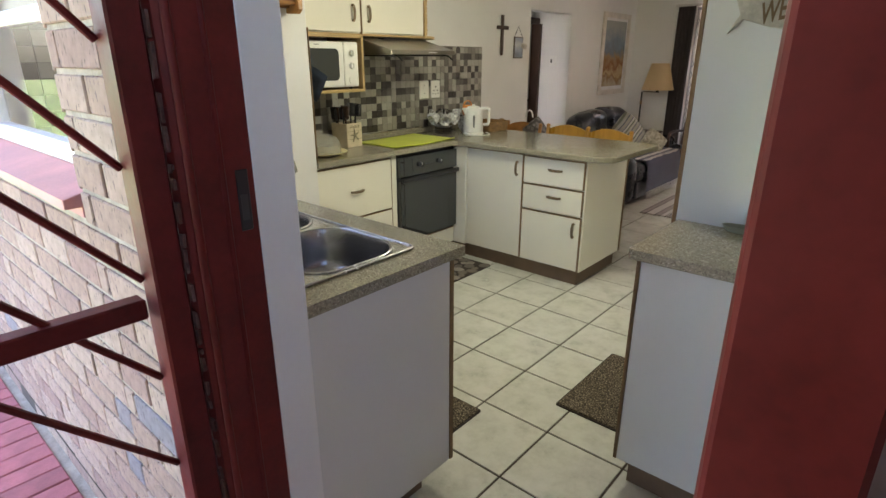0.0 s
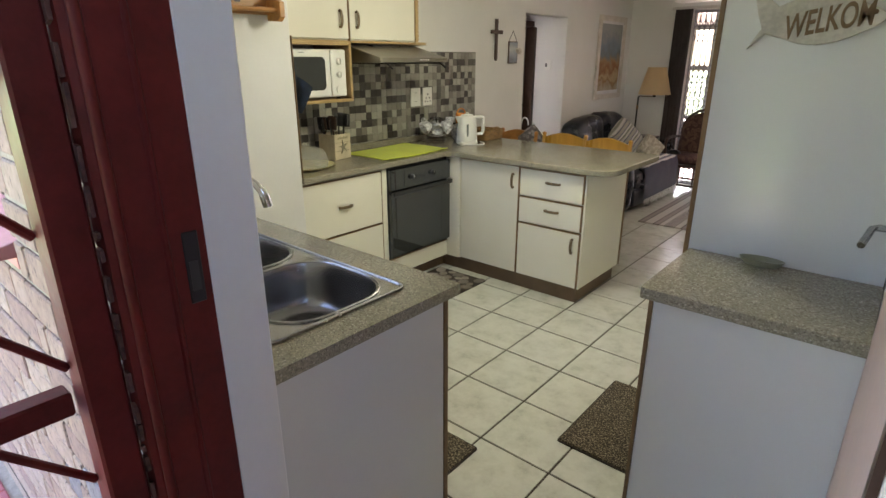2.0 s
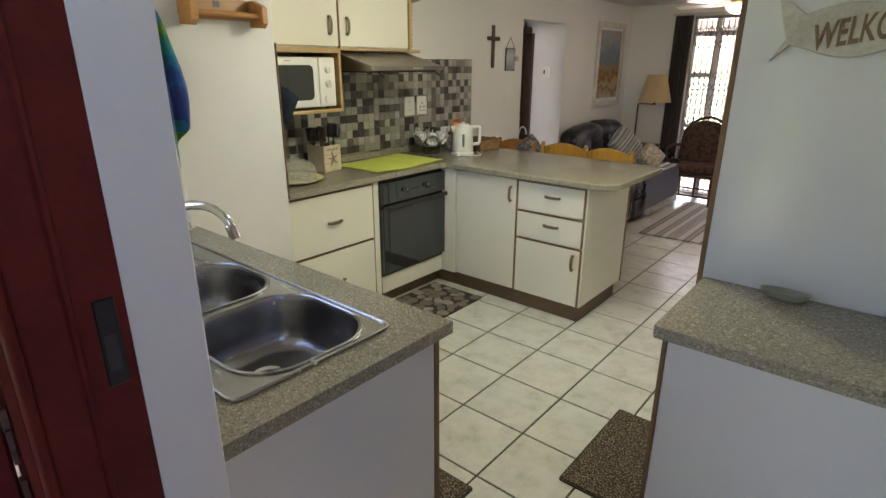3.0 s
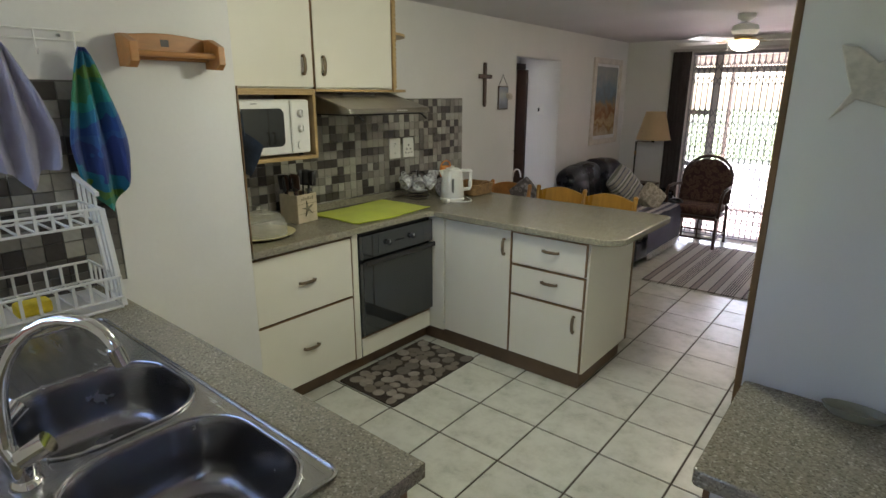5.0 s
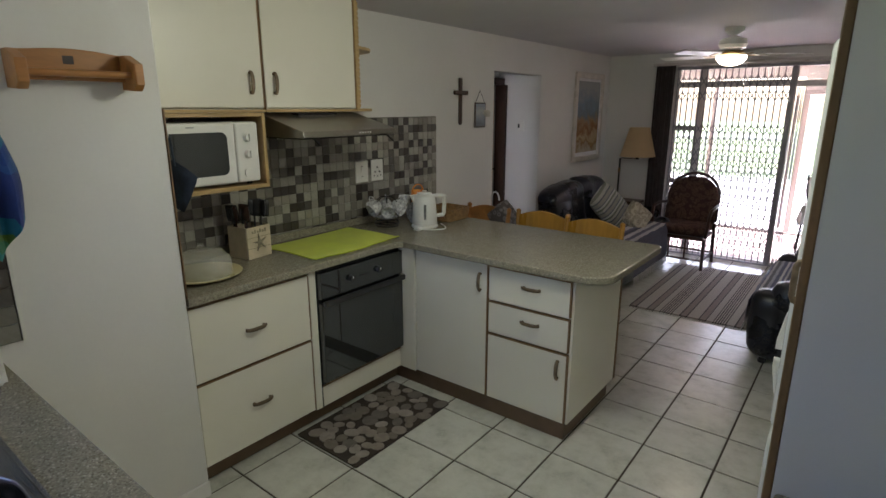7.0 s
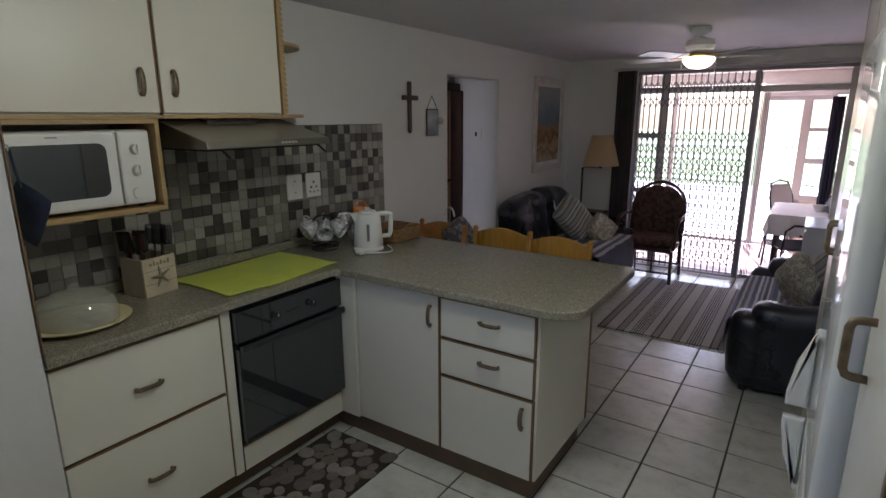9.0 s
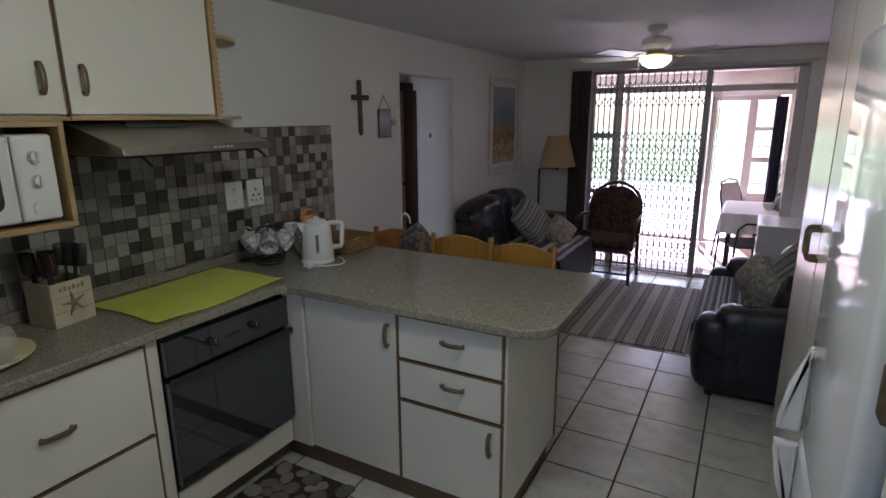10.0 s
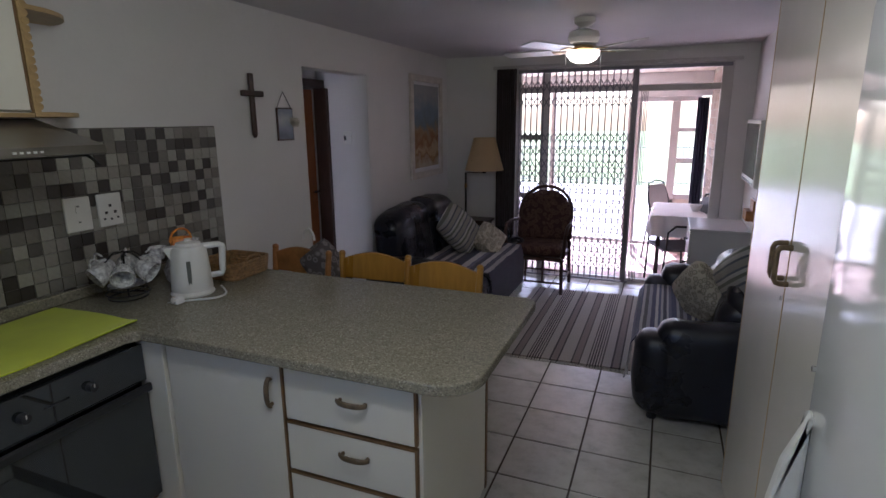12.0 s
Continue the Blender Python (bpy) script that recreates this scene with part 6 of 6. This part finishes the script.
dsk = thing("dresser", "low white dresser with a dark knobbed drawer", "dresser", at=(-2.34, 9.3, 0))
part("top", box(-2.565, E2 - .003, 9.02, 9.60, .69, .712, .004, 2), LAMG, dsk)
part("carcass", box(-2.545, E2 - .003, 9.035, 9.59, .04, .69), LAMG, dsk)
for k in range(3):
    dd = part("drawer", box(-2.562, -2.546, 9.045, 9.58, .06 + .207 * k, .255 + .207 * k, .003), LAMG, dsk)
    part("knob", lathe(((0, 0), (.008, 0), (.008, .012), (.016, .02), (.012, .03), (0, .031)), (0, 0, 0), 14), BLACKM, dd)
    kn = bpy.data.objects[dd.children[0].name]
    for v in kn.data.vertices:
        c = v.co + dd.parent.location
        v.co = Vector((-2.562 - c.z, 9.31 + c.y, .157 + .207 * k + c.x)) - dd.parent.location
part("foot", box(-2.54, E2 - .01, 9.04, 9.58, 0, .04), DARKW, dsk)

# ceiling fan
FX, FY = -3.335, 7.97
fan = thing("ceiling_fan", "white five-blade ceiling fan with a lit glass bowl", "ceiling fan", at=(FX, FY, H))
part("canopy", lathe(((.065, H), (.065, H - .03), (.03, H - .055), (0, H - .056)), (FX, FY, 0), 24), WPLAS, fan, "", True)
part("downrod", rod((FX, FY, H - .05), (FX, FY, 2.13), .012, 12), WPLAS, fan)
part("motor", lathe(((.03, 2.145), (.09, 2.125), (.1, 2.09), (.085, 2.06), (.05, 2.045), (0, 2.045)), (FX, FY, 0), 28), WPLAS, fan, "", True)
part("trim_ring", lathe(((.05, 2.046), (.085, 2.035), (.085, 2.02), (.06, 2.005), (0, 2.005)), (FX, FY, 0), 28), mat("brass_trim", (.45, .3, .12), .3, metal=1), fan, "brass trim", True)
part("bowl", lathe(((.104, 2.008), (.102, 1.985), (.08, 1.957), (.045, 1.940), (0, 1.936)), (FX, FY, 0), 28), BOWL, fan, "lit opal glass bowl", True)
for k in range(5):
    m = pose(FX, FY, 2.015, 0, 0, -46 + 72 * k)
    bl = part("blade", moved(prism(rounded(.15, .54, -.055, .055, .025), "z", -.003, .004), m @ pose(0, 0, 0, 9, 0, 0)), WPLAS, fan, "white blade")
    part("blade_iron", moved(prism(((.08, -.018), (.2, -.03), (.2, .03), (.08, .018)), "z", -.008, -.003), m @ pose(0, 0, 0, 9, 0, 0)), mat("brass_iron", (.45, .3, .12), .3, metal=1), bl)
for dx, L in ((-.11, .16), (.11, .2)):
    part("pull_chain", rod((FX + dx, FY, 2.01), (FX + dx, FY, 2.01 - L), .0016, 5), STEEL, fan)
    part("chain_knob", lathe(((0, 0), (.005, .004), (.005, .015), (0, .02)), (FX + dx, FY, 1.99 - L), 8), CHROME, fan)
lamp("fan_light", "POINT", .4, pose(FX, FY, 1.90), (1, .85, .62), radius=.06)

# breakfast chairs behind the peninsula
def pine_chair(at, rz, material, label):
    c = thing("breakfast_chair", label, "chair", "breakfast chairs", at=at)
    m = pose(*at, 0, 0, rz)
    def q(nm, bm, lab="", smooth=False):
        part(nm, moved(bm, m), material, c, lab, smooth)
    for s in (-1, 1):
        q("back_post", tube([(s * .17, .0, 0), (s * .172, -.01, .43), (s * .18, .02, .7), (s * .185, .045, .925)], [.017, .019, .018, .016], 10), smooth=True)
        q("post_cap", lathe(((.0, .0), (.016, .0), (.018, .012), (.01, .022), (0, .024)), (s * .185, .045, .918), 12), smooth=True)
        q("front_leg", rod((s * .17, -.36, .0), (s * .165, -.35, .44), .018, 10))
        q("side_rail", rod((s * .168, -.355, .2), (s * .17, -.005, .2), .010, 8))
    for zb, zt, y in ((.80, .90, .035), (.62, .68, .015)):
        up = [(-.178 + .356 * k / 10, zt + .042 * math.sin(k / 10 * math.pi)) for k in range(11)]
        q("back_rail", prism(up + [(.178, zb), (-.178, zb)], "y", y - .004, y + .016, .004))
    q("seat", prism(rounded(-.2, .2, -.38, .015, .05), "z", .435, .455, .005))
    q("front_rail", rod((-.168, -.355, .25), (.168, -.355, .25), .010, 8))
    return c


c1 = pine_chair((-3.735, 6.50, 0), 0, PINE, "varnished yellow pine chair pushed under the worktop")
c2 = copy_thing(c1, pose(-4.125, 6.545, 0, 0, 0, 3))
pine_chair((-4.56, 6.52, 0), -6, RACKW, "darker orange pine chair with a bag on its back")
bg = thing("cloth_bag", "grey-brown leaf print cloth hung over a chair", "bag", at=(-4.43, 6.56, .8))
part("cloth", pillow(.2, .27, .13, pose(-4.42, 6.59, .835, 0, -38, 10), 12, .35, 9), floral("leaf_print", (.09, .075, .07), (.24, .21, .2), 30), bg, "", True)
part("handle", tube([(-4.50 + .035 * math.cos(a * math.pi / 8), 6.56, .985 + .06 * math.sin(a * math.pi / 8)) for a in range(9)], .006, 6), CLOTH, bg, "", True)

ls = thing("light_switch", "small white light switch in the passage", "light switch", at=(-5.3, 8.29, 1.45))
part("plate", box(-5.345, -5.265, 8.287, 8.299, 1.395, 1.505, .003), WPLAS, ls)
part("rocker", box(-5.335, -5.315, 8.284, 8.287, 1.43, 1.47), BLACKP, ls)

# ---- veranda ----
vt = thing("dining_table", "plain dark wooden table on the veranda", "table", at=(-2.55, 10.45, 0))
part("tabletop", box(-2.85, -2.36, 10.02, 10.95, .715, .74, .004), DARKW, vt)
for x in (-2.80, -2.41):
    for y in (10.07, 10.90):
        part("leg", box(x - .02, x + .02, y - .02, y + .02, 0, .715), DARKW, vt)
tc = thing("tablecloth", "white tablecloth hanging in points over the table", "tablecloth", at=(-2.55, 10.45, .74))
bm = bmesh.new()
n = 26
g = [[None] * (n + 1) for _ in range(n + 1)]
for i in range(n + 1):
    for j in range(n + 1):
        x, y = -2.605 + (i / n - .5) * .84, 10.485 + (j / n - .5) * 1.36
        ox, oy = max(0, abs(x + 2.605) - .248), max(0, abs(y - 10.485) - .47)
        drop = math.hypot(ox, oy)
        fx = -2.605 + (x + 2.605) * (1 if ox == 0 else (.262 + ox * .25) / abs(x + 2.605))
        fy = 10.485 + (y - 10.485) * (1 if oy == 0 else (.485 + oy * .25) / abs(y - 10.485))
        g[i][j] = bm.verts.new((fx + .012 * math.sin(j * 1.1) * (ox > 0), fy + .012 * math.sin(i * 1.3) * (oy > 0), .7435 - drop * .95))
for i in range(n):
    for j in range(n):
        bm.faces.new((g[i][j], g[i + 1][j], g[i + 1][j + 1], g[i][j + 1]))
bmesh.ops.recalc_face_normals(bm, faces=bm.faces)
r = bmesh.ops.extrude_face_region(bm, geom=bm.faces[:])
bmesh.ops.translate(bm, verts=[q for q in r["geom"] if isinstance(q, bmesh.types.BMVert)], vec=(0, 0, .003))
part("cloth", bm, CLOTH, tc, "", True)
bw = thing("bowl", "white bowl on the tablecloth", "bowl", at=(-2.46, 10.4, .748))
part("dish", lathe(((0, .002), (.03, 0), (.05, .03), (.062, .07), (.058, .07), (.045, .03), (0, .008)), (-2.46, 10.4, .748), 20), WPLAS, bw, "", True)


def metal_chair(at, rz, label, slats):
    c = thing("patio_chair", label, "chair", "veranda chairs", at=at)
    m = pose(*at, 0, 0, rz)
    for s in (-1, 1):
        part("side_frame", moved(tube([(s * .24, -.22, 0), (s * .25, -.2, .4), (s * .26, -.19, .6), (s * .26, -.12, .66), (s * .26, .1, .65), (s * .25, .22, .62), (s * .24, .26, .35), (s * .24, .3, 0)], .011, 8), m), BLACKM, c, "", True)
        part("back_tube", moved(tube([(s * .22, .2, .42), (s * .215, .28, .75), (s * .16, .32, .92), (0, .33, .95)], .011, 8), m), BLACKM, c, "", True)
    part("seat", moved(prism(rounded(-.23, .23, -.22, .22, .05), "z", .40, .425, .006), m), slats, c, "padded seat")
    bk_ = prism(rounded(-.2, .2, .46, .90, .08), "y", -.008, .008)
    for v in bk_.verts:
        v.co.y += .2 + (v.co.z - .42) * .24
    part("backrest", moved(bk_, m), slats, c)


metal_chair((-2.62, 10.2, 0), -70, "black metal patio chair pulled up to the table", mat("striped_seat", (.12, .12, .13), .7))
metal_chair((-2.60, 11.3, 0), 60, "black metal patio chair with pale mesh back", mat("pale_mesh", (.5, .47, .46), .8))

# the veranda lies a step below the lounge
for ob in [vt, tc, bw] + [o for o in bpy.data.objects if o.name.startswith("patio_chair")]:
    ob.location.z -= .1

# ---- pieces of floors and walls ----
def slab_mesh(name, sx, sy, sz, bevel, material):
    bm = box(-sx / 2, sx / 2, -sy / 2, sy / 2, -sz, 0)
    es = [e for e in bm.edges if all(v.co.z > -1e-6 for v in e.verts)]
    bmesh.ops.bevel(bm, geom=es, offset=bevel, segments=1, affect="EDGES")
    return mesh_of(name, bm, material)


def joined(name, material, blocks, parent):
    """The rest of many alike pieces in one mesh."""
    verts, faces = [], []
    for x0, x1, y0, y1, z0, z1 in blocks:
        k = len(verts)
        verts += [(x, y, z) for z in (z0, z1) for x, y in ((x0, y0), (x1, y0), (x1, y1), (x0, y1))]
        faces += [tuple(k + i for i in f) for f in ((3, 2, 1, 0), (4, 5, 6, 7), (0, 1, 5, 4), (1, 2, 6, 5), (2, 3, 7, 6), (3, 0, 4, 7))]
    me = bpy.data.meshes.new(name)
    me.from_pydata(verts, [], faces)
    me.materials.append(material)
    ob = new(name, me)
    ob["kind"] = "stuff"
    if parent is not None:
        ob.parent = parent
    return ob


PT = .34
tile = slab_mesh("tile", PT - .009, PT - .009, .008, .0015, TILE)
rnd = random.Random(3)
x_lines = [-5.5, -5.15, -4.8, -4.45, -4.09, -3.75, -3.408, -3.077, -2.75, -2.42, -2.09, -1.76]
y_lines = [3.02 + .3405 * j for j in range(9)] + [5.742 + .317 * j for j in range(1, 13)] + [9.80]
spots = []
for x0, x1 in zip(x_lines, x_lines[1:]):
    for y0, y1 in zip(y_lines, y_lines[1:]):
        x, y = (x0 + x1) / 2, (y0 + y1) / 2
        if x < W - .1 and not 7.0 < y < 8.3:
            continue
        turn = rnd.choice((0, 180))
        spots.append(pose(x, y, rnd.uniform(-.0004, .0004), 0, 0, turn) @ Matrix.Diagonal(((x1 - x0 - .009) / (PT - .009), (y1 - y0 - .009) / (PT - .009), 1, 1)))
pieces("tile", tile, spots, floor)

# mosaic splashback of the cooker wall
PM = .0515
sb = tagged(part("wall_tiles_west", box(W, W + .004, 4.226, 6.46, .905, 1.572), PALEG), "grey mosaic splashback behind the cooker", "splashback", kind="structure")
mos = mesh_of("tile", moved(box(-.004, .004, -PM / 2 + .001, PM / 2 - .001, -PM / 2 + .001, PM / 2 - .001, .001), pose(0, 0, 0)), MOSAIC)
near, rest = [], []
for j in range(13):
    for i in range(44):
        y, z = 6.456 - PM * (i + .5), 1.568 - PM * (j + .5)
        if y < 4.24 or z < .91:
            continue
        if i < 23 or (j > 6 and i < 26):
            near.append(pose(W + .006, y, z))
        else:
            rest.append((W + .002, W + .010, y - PM / 2 + .001, y + PM / 2 - .001, z - PM / 2 + .001, z + PM / 2 - .001))
pieces("tile", mos, near, sb)
joined("tile_rest", MOSAICJ, rest, sb)
sp2 = tagged(part("wall_tiles_sink", box(P, P + .004, S1, 3.69, .915, 1.64), PALEG), "grey mosaic splashback beside the sink", "splashback", kind="structure")
part("trim", box(P, P + .012, 3.688, 3.697, .915, 1.645), WPLAS, sp2, "white tile trim")
PS = .06
mos2 = mesh_of("tile", box(-.004, .004, -PS / 2 + .0015, PS / 2 - .0015, -PS / 2 + .0015, PS / 2 - .0015, .001), MOSAIC)
pieces("tile", mos2, [pose(P + .006, 3.685 - PS * (i + .5), 1.636 - PS * (j + .5)) for i in range(13) for j in range(12)], sp2)

# face bricks round the back door
bf = tagged(part("brick_skin", box(-8.2, -4.40, S0 + .006, S0 + .0118, -.2, 2.36), MORTAR), "cream and grey face brick skin of the house", "brick wall", kind="structure")
for x0, x1, z0, z1 in ((-4.40, -3.25, -.2, 1.12), (-4.40, -3.25, 2.12, 2.36), (-3.25, -2.726, -.2, 2.36), (-2.726, -1.88, 2.12, 2.36), (-1.88, -.6, -.2, 2.36)):
    part("mortar", box(x0, x1, S0 + .006, S0 + .0118, z0, z1), MORTAR, bf)
BW, BH = .234, .085
rnd = random.Random(5)
brick_at = {}
spots = []
def brick_mesh(w):
    w = round(w, 3)
    if w not in brick_at:
        brick_at[w] = mesh_of("brick", box(-w / 2, w / 2, 0, .010, 0, BH - .012, .003), BRICK)
    return brick_at[w]


def lay(x_from, x_to, z_from, z_to, parent):
    for j in range(int((z_to - z_from) / BH + .5)):
        z = z_from + BH * j + .006
        x = x_to - .004
        first = True
        while x > x_from + .03:
            w = (BW - .012) if not (first and j % 2) else (BW - .012) / 2 - .006
            first = False
            w = min(w, x - x_from)
            ob = new("brick", brick_mesh(w))
            ob.matrix_basis = pose(x - w / 2, S0 + rnd.uniform(-.002, .001), z, 0, 0, rnd.uniform(-.25, .25))
            ob.parent = parent
            x -= w + .012


lay(-3.25, -2.726, -.085, 2.12, bf)
lay(-4.40, -3.25, -.085, 1.10, bf)
lay(-5.2, -4.40, -.085, 1.7, bf)
lay(-1.88, -1.2, -.085, 1.7, bf)
rv = mesh_of("brick", box(-.012, 0, 0, .072, 0, BH - .012, .002), BRICK)
pieces("brick", rv, [pose(-3.248, S0 + .002, 1.19 + BH * j) for j in range(11)], bf)

# pink pavers
pvm = mesh_of("paver", box(-.049, .049, -.104, .104, -.03, 0, .004), PINKB)
spots = []
for i in range(26):
    for j in range(8):
        spots.append(pose(-5.45 + .104 * i, 2.56 - .214 * j, -.066 + .0015 * math.sin(i * 3.1 + j)))
pieces("paver", pvm, spots, pv)

# veranda paving and brick side wall
joined("paver_rest", random_tones("terracotta_joined", ((0, (.46, .3, .28)), (.3, (.5, .34, .31)), (.6, (.41, .27, .25)), (.8, (.48, .32, .3))), True, .55, .3, .2, 20),
       [(-5.2 + .205 * i, -5.2 + .205 * i + .198, 9.98 + .105 * j, 9.98 + .105 * j + .098, -.15, -.101) for i in range(15) for j in range(25)], vf)
joined("brick_rest", BRICKJ, [(-2.316, -2.303, 9.99 + BW * i + (.117 if j % 2 else 0), 9.99 + BW * i + (.117 if j % 2 else 0) + BW - .012, BH * j - .1, BH * j - .1 + BH - .012) for i in range(8) for j in range(26)], vb)
